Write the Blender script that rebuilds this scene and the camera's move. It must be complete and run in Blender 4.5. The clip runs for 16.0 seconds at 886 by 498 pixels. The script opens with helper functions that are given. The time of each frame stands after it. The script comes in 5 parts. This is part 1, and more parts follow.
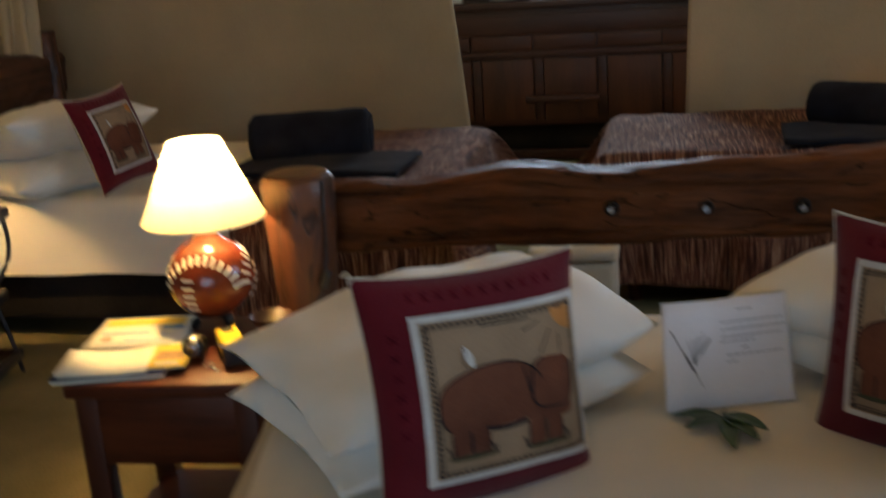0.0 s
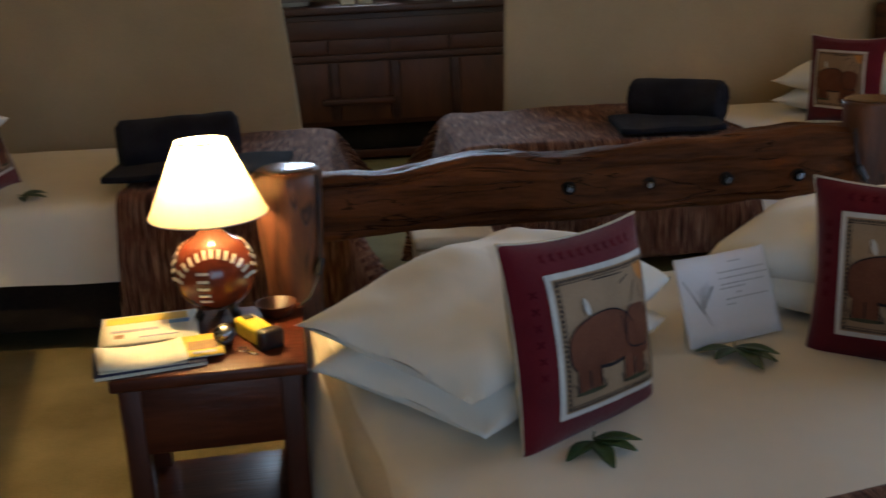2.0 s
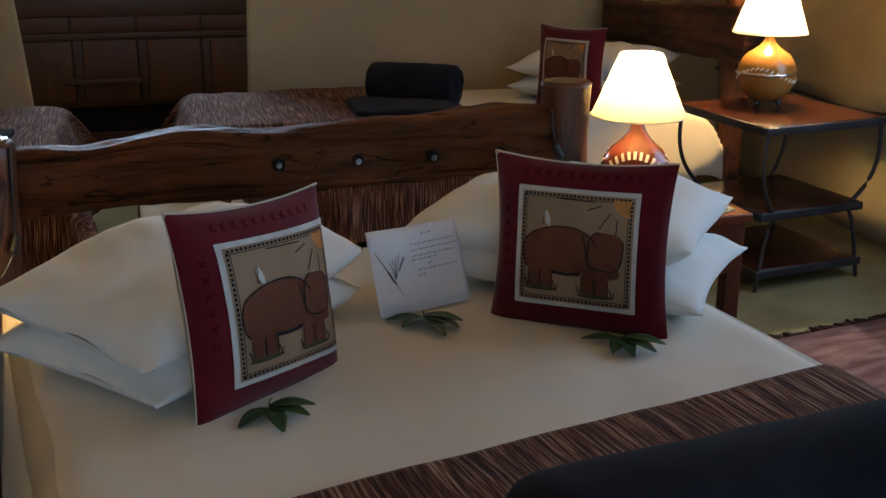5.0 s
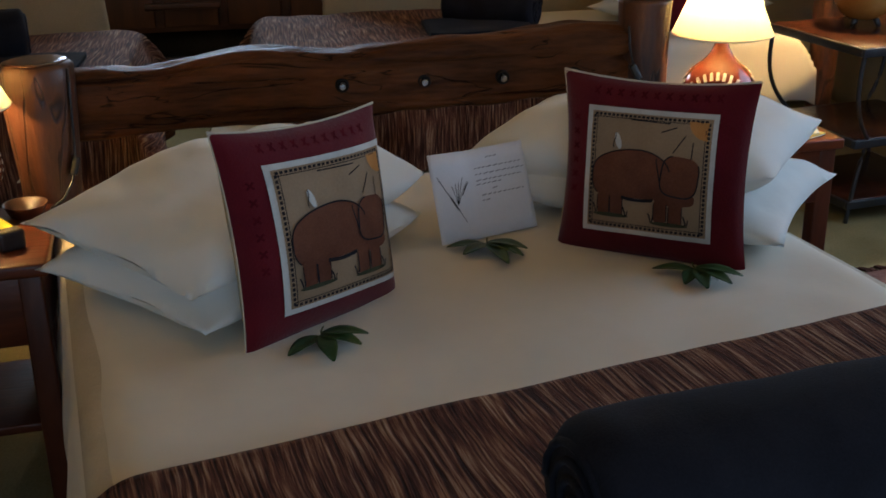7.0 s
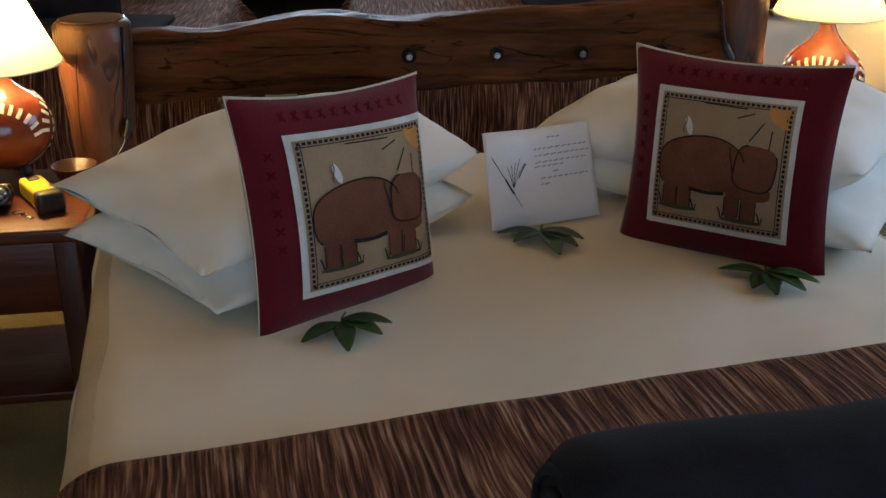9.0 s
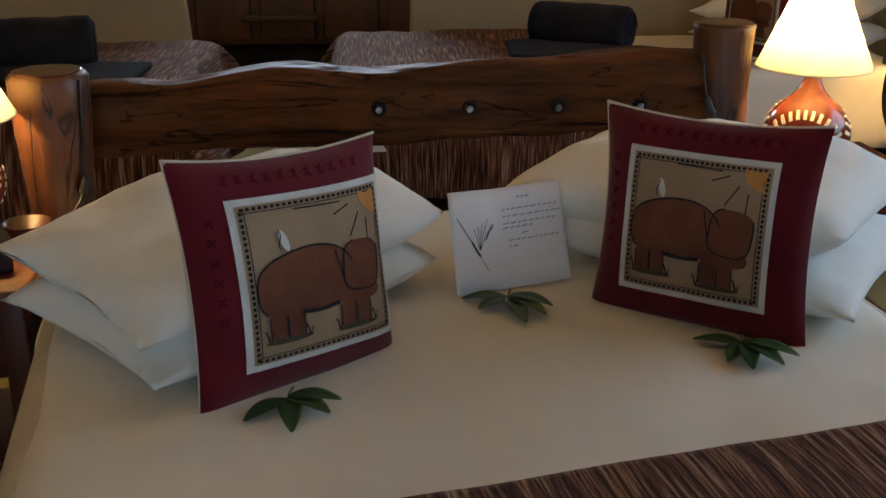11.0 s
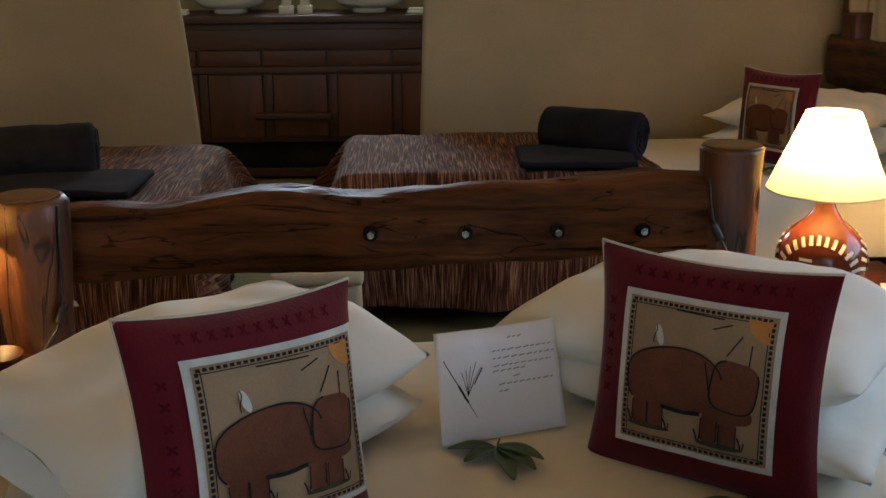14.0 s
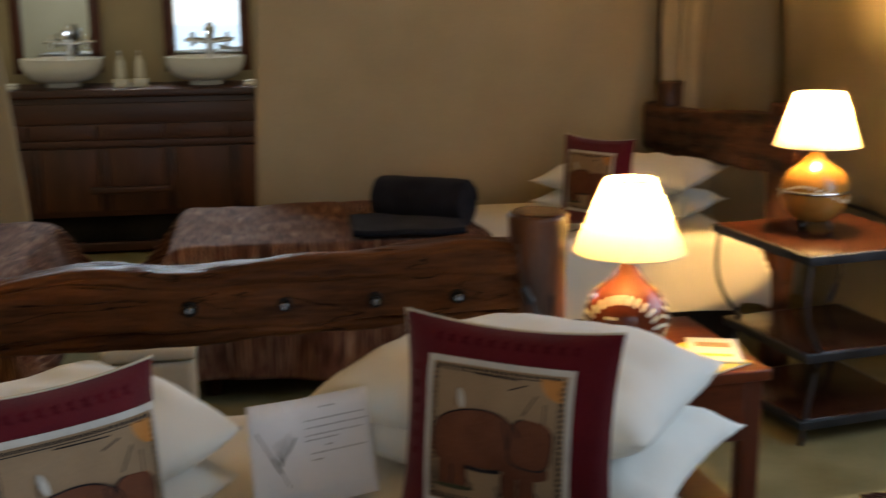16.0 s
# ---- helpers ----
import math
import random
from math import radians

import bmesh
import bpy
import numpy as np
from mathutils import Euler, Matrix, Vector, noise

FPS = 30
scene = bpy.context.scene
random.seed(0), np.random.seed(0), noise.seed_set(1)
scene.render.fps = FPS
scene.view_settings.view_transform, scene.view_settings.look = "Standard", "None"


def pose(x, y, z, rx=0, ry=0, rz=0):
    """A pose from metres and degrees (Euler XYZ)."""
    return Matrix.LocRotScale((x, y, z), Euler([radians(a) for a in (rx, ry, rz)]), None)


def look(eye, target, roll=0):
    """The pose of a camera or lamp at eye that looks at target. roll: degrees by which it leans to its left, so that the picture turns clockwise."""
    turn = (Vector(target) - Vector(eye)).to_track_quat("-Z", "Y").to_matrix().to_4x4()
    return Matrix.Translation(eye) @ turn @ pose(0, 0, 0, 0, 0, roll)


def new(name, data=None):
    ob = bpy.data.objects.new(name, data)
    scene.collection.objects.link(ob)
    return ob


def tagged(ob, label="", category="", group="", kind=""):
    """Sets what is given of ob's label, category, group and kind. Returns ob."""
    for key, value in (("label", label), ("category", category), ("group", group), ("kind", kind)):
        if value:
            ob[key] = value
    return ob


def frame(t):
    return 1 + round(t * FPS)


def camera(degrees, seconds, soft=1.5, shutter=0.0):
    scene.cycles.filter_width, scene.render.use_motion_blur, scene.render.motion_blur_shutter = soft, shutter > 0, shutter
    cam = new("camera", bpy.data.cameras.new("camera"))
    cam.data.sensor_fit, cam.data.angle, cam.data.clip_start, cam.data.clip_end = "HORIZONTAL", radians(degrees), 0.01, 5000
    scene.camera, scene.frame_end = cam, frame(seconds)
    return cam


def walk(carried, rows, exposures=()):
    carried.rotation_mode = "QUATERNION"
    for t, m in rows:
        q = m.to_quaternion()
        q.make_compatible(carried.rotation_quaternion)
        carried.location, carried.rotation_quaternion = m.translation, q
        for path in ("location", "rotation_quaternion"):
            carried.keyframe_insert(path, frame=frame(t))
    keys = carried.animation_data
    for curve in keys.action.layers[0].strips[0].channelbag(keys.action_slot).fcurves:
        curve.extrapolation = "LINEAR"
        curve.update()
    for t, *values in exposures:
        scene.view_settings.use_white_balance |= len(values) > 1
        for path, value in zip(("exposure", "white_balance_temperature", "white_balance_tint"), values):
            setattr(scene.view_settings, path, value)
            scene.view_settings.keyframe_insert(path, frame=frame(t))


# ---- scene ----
cam = camera(43.4, 16.0, shutter=0.5)
PATH = [
    (0, (0.153, -2.527, 1.495), (-0.299, -0.661, 0.932), -4.1),
    (0.5, (-0.103, -2.585, 1.545), (-0.55, -0.689, 1.094), -6.0),
    (1, (-0.33, -2.673, 1.535), (-0.743, -0.779, 1.043), -7.1),
    (1.5, (-0.543, -2.836, 1.55), (-0.703, -0.919, 1.002), -5.5),
    (2, (-0.54, -2.853, 1.552), (-0.442, -0.942, 0.97), -2.7),
    (2.5, (-0.456, -2.861, 1.555), (-0.207, -0.966, 0.966), -1.5),
    (3, (-0.395, -2.908, 1.546), (-0.057, -1.025, 0.964), -0.6),
    (3.5, (-0.369, -2.953, 1.538), (0.039, -1.083, 0.956), -0.2),
    (4, (-0.358, -2.968, 1.526), (0.107, -1.11, 0.948), 0.1),
    (4.2, (-0.358, -2.963, 1.528), (0.125, -1.112, 0.946), 0.3),
    (6.3, (-0.296, -2.861, 1.494), (0.094, -1.018, 0.823), -0.7),
    (6.5, (-0.288, -2.853, 1.489), (0.079, -1.011, 0.803), -0.9),
    (7, (-0.275, -2.842, 1.478), (0.037, -1.005, 0.752), -0.9),
    (7.5, (-0.253, -2.829, 1.455), (-0.007, -0.993, 0.704), -1.2),
    (8, (-0.204, -2.783, 1.426), (-0.042, -0.942, 0.662), -1.3),
    (10.5, (-0.036, -2.615, 1.43), (0.042, -0.752, 0.707), -0.1),
    (11, (-0.032, -2.587, 1.432), (0.064, -0.714, 0.738), -0.2),
    (11.5, (-0.043, -2.554, 1.438), (0.08, -0.673, 0.77), 0.1),
    (12, (-0.051, -2.527, 1.449), (0.087, -0.638, 0.807), 0.2),
    (12.5, (-0.061, -2.501, 1.466), (0.084, -0.604, 0.848), 0.4),
    (13, (-0.047, -2.473, 1.475), (0.081, -0.565, 0.887), 0.1),
    (13.5, (0.003, -2.442, 1.486), (0.091, -0.527, 0.915), -0.2),
    (14, (0.048, -2.438, 1.496), (0.1, -0.517, 0.941), -0.4),
    (14.5, (0.071, -2.444, 1.499), (0.095, -0.517, 0.962), 0.0),
    (15, (0.095, -2.445, 1.5), (0.088, -0.512, 0.987), 0.2),
    (15.5, (0.118, -2.45, 1.5), (0.129, -0.508, 1.02), -0.4),
    (15.8, (0.128, -2.473, 1.509), (0.295, -0.534, 1.052), -0.6),
    (16, (0.137, -2.509, 1.525), (0.444, -0.584, 1.08), -0.5),
]
EXPOSURE = (
    (0.0, -0.12, 6300, 10), (1.5, -0.18, 5950, 10), (3.0, -0.22, 5700, 10), (4.0, -0.22, 5700, 10), (6.8, -0.34, 5900, 10), (7.2, -0.34, 5900, 10),
    (8.0, 0.05, 6000, 10), (10.5, -0.04, 6350, 10), (12.0, -0.15, 6500, 10), (13.5, -0.12, 6700, 10), (14.5, -0.06, 6350, 10), (15.5, -0.03, 6200, 10), (16.0, 0.04, 6900, 10),
)
walk(cam, [(t, look(eye, target, roll)) for t, eye, target, roll in PATH], EXPOSURE)

# ---- light ----
world = bpy.data.worlds.new("sky")
scene.world = world
world.use_nodes = True
wn = world.node_tree.nodes
sky = wn.new("ShaderNodeTexSky")
sky.sky_type = "NISHITA"
sky.sun_disc = False
sky.sun_elevation, sky.sun_rotation = radians(38), radians(200)
wn["Background"].inputs["Strength"].default_value = 0.1
world.node_tree.links.new(sky.outputs[0], wn["Background"].inputs["Color"])

sun = new("sun", bpy.data.lights.new("sun", "SUN"))
sun.data.energy, sun.data.angle, sun.data.color = 2.0, radians(0.5), (1, 0.95, 0.88)
sun.matrix_world = look((7, 1, 9), (0, 0, 0))


def daylight(name, eye, target, width, height, watts, colour):
    ob = new(name, bpy.data.lights.new(name, "AREA"))
    ob.data.shape, ob.data.size, ob.data.size_y = "RECTANGLE", width, height
    ob.data.energy, ob.data.color = watts, colour
    ob.matrix_world = look(eye, target)
    return ob


DAY_FRONT = daylight("entrance_daylight", (0.2, -4.85, 1.0), (0.2, 0, 0.8), 2.6, 1.6, 36, (0.56, 0.76, 1.0))
DAY_SIDE = daylight("side_window_daylight", (2.76, -0.35, 1.65), (0.0, -1.0, 0.6), 2.0, 1.2, 36, (0.56, 0.76, 1.0))
DAY_BACK = daylight("bathroom_daylight", (-0.6, 5.25, 2.0), (-0.6, 2.5, 1.2), 1.8, 0.5, 125, (0.72, 0.86, 1.0))
LAMP_WATTS = 44.0
LAMP_COLOUR = (1.0, 0.615, 0.22)


# ---- materials ----
def material(name, c1, c2, scale=4.0, rough=0.6, bump=0.1, fine=60.0, stretch=(1, 1, 1), metal=0.0, spec=0.5, c3=None, sheen=0.0, coords="Object", spots=0.35):
    m = bpy.data.materials.new(name)
    m.use_nodes = True
    n, l = m.node_tree.nodes, m.node_tree.links
    b = n["Principled BSDF"]
    co = n.new("ShaderNodeTexCoord")
    mp = n.new("ShaderNodeMapping")
    mp.inputs["Scale"].default_value = stretch
    l.new(co.outputs[coords], mp.inputs["Vector"])
    big = n.new("ShaderNodeTexNoise")
    big.inputs["Scale"].default_value, big.inputs["Detail"].default_value = scale, 6
    small = n.new("ShaderNodeTexNoise")
    small.inputs["Scale"].default_value, small.inputs["Detail"].default_value = fine, 4
    for t in (big, small):
        l.new(mp.outputs[0], t.inputs["Vector"])
    ramp = n.new("ShaderNodeValToRGB")
    e = ramp.color_ramp.elements
    e[0].position, e[1].position = 0.5 - spots / 2, 0.5 + spots / 2
    e[0].color, e[1].color = (*c1, 1), (*c2, 1)
    if c3:
        k = e.new(0.5)
        k.color = (*c3, 1)
    add = n.new("ShaderNodeMath")
    add.operation = "MULTIPLY_ADD"
    add.inputs[1].default_value = 0.35
    sub = n.new("ShaderNodeMath")
    sub.operation = "SUBTRACT"
    sub.inputs[1].default_value = 0.175
    l.new(small.outputs["Fac"], add.inputs[0])
    l.new(big.outputs["Fac"], sub.inputs[0])
    l.new(sub.outputs[0], add.inputs[2])
    l.new(add.outputs[0], ramp.inputs["Fac"])
    l.new(ramp.outputs[0], b.inputs["Base Color"])
    rr = n.new("ShaderNodeMapRange")
    rr.inputs["To Min"].default_value, rr.inputs["To Max"].default_value = max(0.02, rough - 0.1), min(1, rough + 0.1)
    l.new(big.outputs["Fac"], rr.inputs["Value"])
    l.new(rr.outputs[0], b.inputs["Roughness"])
    b.inputs["Metallic"].default_value = metal
    b.inputs["Specular IOR Level"].default_value = spec
    if sheen:
        b.inputs["Sheen Weight"].default_value = sheen
    if bump:
        bp = n.new("ShaderNodeBump")
        bp.inputs["Strength"].default_value, bp.inputs["Distance"].default_value = bump, 0.01
        l.new(add.outputs[0], bp.inputs["Height"])
        l.new(bp.outputs[0], b.inputs["Normal"])
    return m


CANVAS = material("canvas", (0.345, 0.275, 0.165), (0.515, 0.42, 0.27), 1.5, 0.9, 0.3, 140, spec=0.15, spots=0.7)
EARTH = material("dry_earth", (0.22, 0.16, 0.10), (0.34, 0.26, 0.17), 0.5, 0.95, 0.4, 20, spec=0.1)
MAT = material("coir_mat", (0.17, 0.14, 0.065), (0.29, 0.245, 0.125), 2.5, 0.95, 0.8, 130, spec=0.1)
LOG_X = material("log_wood_x", (0.026, 0.0095, 0.005), (0.175, 0.064, 0.023), 5, 0.5, 0.9, 34, (0.4, 3.2, 3.2), c3=(0.098, 0.036, 0.014), spots=0.5, spec=0.07)
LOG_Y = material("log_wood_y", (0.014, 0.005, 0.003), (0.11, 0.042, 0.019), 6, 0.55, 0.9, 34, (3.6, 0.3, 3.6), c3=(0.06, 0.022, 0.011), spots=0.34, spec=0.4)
LOG_Z = material("log_wood_z", (0.016, 0.006, 0.004), (0.150, 0.050, 0.018), 3.2, 0.44, 0.5, 26, (3.0, 3.0, 0.6), c3=(0.085, 0.029, 0.012), spots=0.42)
REDWOOD = material("red_wood", (0.042, 0.0085, 0.004), (0.135, 0.032, 0.010), 4, 0.34, 0.2, 30, (0.5, 3, 3), spots=0.5, spec=0.32)
REDWOOD_Z = material("red_wood_upright", (0.036, 0.0080, 0.004), (0.100, 0.025, 0.009), 4, 0.40, 0.2, 30, (3, 3, 0.5), spots=0.5, spec=0.32)
POLISHED = material("polished_end_grain", (0.050, 0.018, 0.008), (0.14, 0.050, 0.020), 14, 0.17, 0.08, 70, spots=0.5)
TIER_WOOD = material("tier_table_wood", (0.026, 0.008, 0.005), (0.075, 0.022, 0.010), 4, 0.22, 0.15, 30, (0.5, 3, 3), spots=0.5)
VANITY_WOOD = material("vanity_wood", (0.030, 0.008, 0.005), (0.085, 0.025, 0.012), 3, 0.4, 0.2, 30, (0.4, 3, 3), spots=0.5)
PANEL_WOOD = material("panel_wood", (0.052, 0.015, 0.007), (0.120, 0.036, 0.014), 3, 0.42, 0.2, 30, (3, 3, 0.4), spots=0.5)
# bed base fabric; also stands for shade on the plinth and bolt holes
DARK = material("dark_fabric_and_recess_shade", (0.012, 0.010, 0.009), (0.028, 0.022, 0.018), 3, 0.9, 0.2, 80, spec=0.1)
SHEET = material("white_cotton_sheet", (0.70, 0.65, 0.55), (0.80, 0.75, 0.655), 2.2, 0.85, 0.28, 13, spec=0.15, sheen=0.1, spots=0.7)
PILLOW = material("white_pillow_cotton", (0.74, 0.73, 0.69), (0.82, 0.81, 0.77), 2.5, 0.85, 0.55, 15, spec=0.15, sheen=0.1, spots=0.7)
MAROON = material("maroon_cotton", (0.075, 0.0045, 0.009), (0.13, 0.009, 0.016), 9, 0.9, 0.3, 260, spec=0.1, sheen=0.2, spots=0.6)
CREAM = material("cream_cotton", (0.48, 0.42, 0.32), (0.60, 0.54, 0.43), 6, 0.9, 0.2, 200, spec=0.1)
TAN = material("tan_print", (0.27, 0.18, 0.11), (0.35, 0.24, 0.15), 8, 0.9, 0.2, 240, spec=0.1)
WHITE_PRINT = material("white_print", (0.50, 0.48, 0.45), (0.62, 0.60, 0.56), 20, 0.9, 0.2, 240, spec=0.1)
BLACK_PRINT = material("black_print", (0.015, 0.012, 0.014), (0.03, 0.026, 0.03), 20, 0.9, 0.1, 240, spec=0.1)
MAROON_DARK = material("dark_maroon_print", (0.062, 0.0043, 0.0085), (0.10, 0.0072, 0.0135), 20, 0.9, 0.1, 240, spec=0.1)
BROWN_PRINT = material("brown_print", (0.095, 0.034, 0.020), (0.19, 0.075, 0.043), 9, 0.9, 0.2, 240, spec=0.1, spots=0.5)
ORANGE_PRINT = material("orange_print", (0.46, 0.19, 0.05), (0.55, 0.25, 0.08), 20, 0.9, 0.2, 240, spec=0.1)
GREEN_PRINT = material("olive_print", (0.045, 0.045, 0.025), (0.07, 0.07, 0.04), 20, 0.9, 0.1, 240, spec=0.1)
FLEECE = material("grey_blue_fleece", (0.010, 0.0105, 0.015), (0.020, 0.021, 0.029), 7, 0.95, 0.25, 320, spec=0.05, sheen=0.03)
LEAF = material("dark_green_leaf", (0.012, 0.040, 0.012), (0.035, 0.085, 0.025), 18, 0.38, 0.2, 90)
STEM = material("leaf_stem", (0.08, 0.10, 0.04), (0.12, 0.14, 0.06), 18, 0.6, 0.1, 90)
PAPER = material("white_paper", (0.70, 0.70, 0.74), (0.76, 0.76, 0.80), 5, 0.85, 0.05, 120, spec=0.2)
PAPER_WARM = material("cream_paper", (0.70, 0.65, 0.50), (0.80, 0.76, 0.62), 6, 0.7, 0.05, 120, spec=0.3)
YELLOW_INK = material("yellow_ink", (0.70, 0.46, 0.03), (0.80, 0.56, 0.06), 12, 0.5, 0.05, 80)
GREY_INK = material("grey_ink", (0.30, 0.30, 0.33), (0.42, 0.42, 0.45), 12, 0.7, 0.0, 80)
BLUE_INK = material("blue_ink", (0.05, 0.18, 0.42), (0.08, 0.24, 0.50), 12, 0.5, 0.0, 80)
BROWN_INK = material("brown_ink", (0.28, 0.16, 0.06), (0.42, 0.26, 0.10), 12, 0.5, 0.0, 80)
NAVY = material("navy_cover", (0.02, 0.025, 0.06), (0.035, 0.04, 0.09), 12, 0.5, 0.0, 80)
CALABASH = material("calabash_red", (0.085, 0.015, 0.007), (0.20, 0.042, 0.015), 5, 0.16, 0.08, 40, spots=0.5)
CALABASH_OLIVE = material("calabash_ochre", (0.30, 0.13, 0.025), (0.42, 0.20, 0.045), 5, 0.2, 0.08, 40, spots=0.5)
INLAY = material("ivory_inlay", (0.68, 0.60, 0.46), (0.80, 0.73, 0.58), 30, 0.35, 0.05, 90)
IRON = material("black_iron", (0.012, 0.012, 0.014), (0.03, 0.03, 0.034), 10, 0.4, 0.2, 120, spec=0.5)
CHROME = material("chrome", (0.75, 0.76, 0.78), (0.85, 0.86, 0.88), 10, 0.12, 0.0, 60, metal=1.0)
STEEL = material("bolt_steel", (0.28, 0.30, 0.34), (0.42, 0.44, 0.48), 40, 0.25, 0.2, 120, metal=1.0)
PORCELAIN = material("white_porcelain", (0.76, 0.76, 0.74), (0.82, 0.82, 0.80), 3, 0.12, 0.0, 50)
BLACK_PLASTIC = material("black_plastic", (0.012, 0.012, 0.013), (0.022, 0.022, 0.024), 20, 0.35, 0.05, 120)
YELLOW_PLASTIC = material("yellow_plastic", (0.75, 0.56, 0.02), (0.85, 0.66, 0.04), 20, 0.3, 0.02, 120)
BAG = material("dark_nylon", (0.012, 0.010, 0.012), (0.024, 0.018, 0.020), 8, 0.7, 0.3, 150, spec=0.2)
RUG = material("rug_wool", (0.10, 0.045, 0.04), (0.20, 0.12, 0.105), 6, 0.95, 0.8, 120, (1, 4, 1), spec=0.05)
FRINGE = material("rug_fringe", (0.035, 0.015, 0.014), (0.07, 0.035, 0.03), 30, 0.95, 0.4, 120, spec=0.05)
GLASSWARE = material("dispenser_white", (0.62, 0.60, 0.52), (0.72, 0.70, 0.62), 10, 0.2, 0.02, 60)


def fissured(m, stretch, scale, width):
    """Dark drying cracks and knots along the grain, cut into an existing wood."""
    n, l = m.node_tree.nodes, m.node_tree.links
    b = n["Principled BSDF"]
    co = n.new("ShaderNodeTexCoord")
    mp = n.new("ShaderNodeMapping")
    mp.inputs["Scale"].default_value = stretch
    l.new(co.outputs["Object"], mp.inputs["Vector"])
    t = n.new("ShaderNodeTexNoise")
    t.inputs["Scale"].default_value, t.inputs["Detail"].default_value, t.inputs["Distortion"].default_value = scale, 3, 0.6
    l.new(mp.outputs[0], t.inputs["Vector"])
    away = n.new("ShaderNodeMath")
    away.operation = "SUBTRACT"
    away.inputs[1].default_value = 0.5
    l.new(t.outputs["Fac"], away.inputs[0])
    near = n.new("ShaderNodeMath")
    near.operation = "ABSOLUTE"
    l.new(away.outputs[0], near.inputs[0])
    patch = n.new("ShaderNodeTexNoise")
    patch.inputs["Scale"].default_value = 5
    l.new(co.outputs["Object"], patch.inputs["Vector"])
    some = n.new("ShaderNodeMapRange")
    some.inputs["From Min"].default_value, some.inputs["From Max"].default_value = 0.42, 0.6
    some.inputs["To Min"].default_value, some.inputs["To Max"].default_value = 0.001, width
    l.new(patch.outputs["Fac"], some.inputs["Value"])
    cut = n.new("ShaderNodeMapRange")
    cut.interpolation_type = "SMOOTHSTEP"
    cut.inputs["From Min"].default_value = 0.0
    cut.inputs["To Min"].default_value, cut.inputs["To Max"].default_value = 0.25, 1.0
    l.new(near.outputs[0], cut.inputs["Value"])
    l.new(some.outputs[0], cut.inputs["From Max"])
    mul = n.new("ShaderNodeMix")
    mul.data_type, mul.blend_type = "RGBA", "MULTIPLY"
    mul.inputs[0].default_value = 1.0
    l.new(b.inputs["Base Color"].links[0].from_socket, mul.inputs[6])
    l.new(cut.outputs[0], mul.inputs[7])
    l.new(mul.outputs[2], b.inputs["Base Color"])
    bp = n.new("ShaderNodeBump")
    bp.inputs["Strength"].default_value, bp.inputs["Distance"].default_value = 0.6, 0.006
    l.new(cut.outputs[0], bp.inputs["Height"])
    l.new(b.inputs["Normal"].links[0].from_socket, bp.inputs["Normal"])
    l.new(bp.outputs[0], b.inputs["Normal"])


fissured(LOG_X, (0.9, 6.0, 6.0), 3.0, 0.036)
fissured(LOG_Z, (5.0, 5.0, 0.8), 2.4, 0.035)


def striped(name):
    """Woven throw: thin irregular streaks along v of the UV map."""
    m = bpy.data.materials.new(name)
    m.use_nodes = True
    n, l = m.node_tree.nodes, m.node_tree.links
    b = n["Principled BSDF"]
    uv = n.new("ShaderNodeUVMap")
    wob = n.new("ShaderNodeTexNoise")
    wob.inputs["Scale"].default_value = 3.2
    l.new(uv.outputs[0], wob.inputs["Vector"])
    mix = n.new("ShaderNodeVectorMath")
    mix.operation = "MULTIPLY_ADD"
    mix.inputs[1].default_value = (0.04, 0, 0)
    l.new(wob.outputs["Color"], mix.inputs[0])
    l.new(uv.outputs[0], mix.inputs[2])
    mp = n.new("ShaderNodeMapping")
    mp.inputs["Scale"].default_value = (150, 5.5, 1)
    l.new(mix.outputs[0], mp.inputs["Vector"])
    t = n.new("ShaderNodeTexNoise")
    t.inputs["Scale"].default_value, t.inputs["Detail"].default_value, t.inputs["Roughness"].default_value = 1.0, 3, 0.6
    l.new(mp.outputs[0], t.inputs["Vector"])
    ramp = n.new("ShaderNodeValToRGB")
    e = ramp.color_ramp.elements
    e[0].position, e[0].color = 0.32, (0.016, 0.006, 0.004, 1)
    e[1].position, e[1].color = 0.76, (0.50, 0.36, 0.245, 1)
    for p, c in ((0.43, (0.055, 0.019, 0.012)), (0.51, (0.12, 0.045, 0.027)), (0.59, (0.245, 0.130, 0.076))):
        k = e.new(p)
        k.color = (*c, 1)
    l.new(t.outputs["Fac"], ramp.inputs["Fac"])
    l.new(ramp.outputs[0], b.inputs["Base Color"])
    b.inputs["Roughness"].default_value = 0.85
    b.inputs["Specular IOR Level"].default_value = 0.1
    b.inputs["Sheen Weight"].default_value = 0.06
    bp = n.new("ShaderNodeBump")
    bp.inputs["Strength"].default_value, bp.inputs["Distance"].default_value = 0.9, 0.008
    l.new(t.outputs["Fac"], bp.inputs["Height"])
    l.new(bp.outputs[0], b.inputs["Normal"])
    return m


THROW = striped("woven_brown_throw")


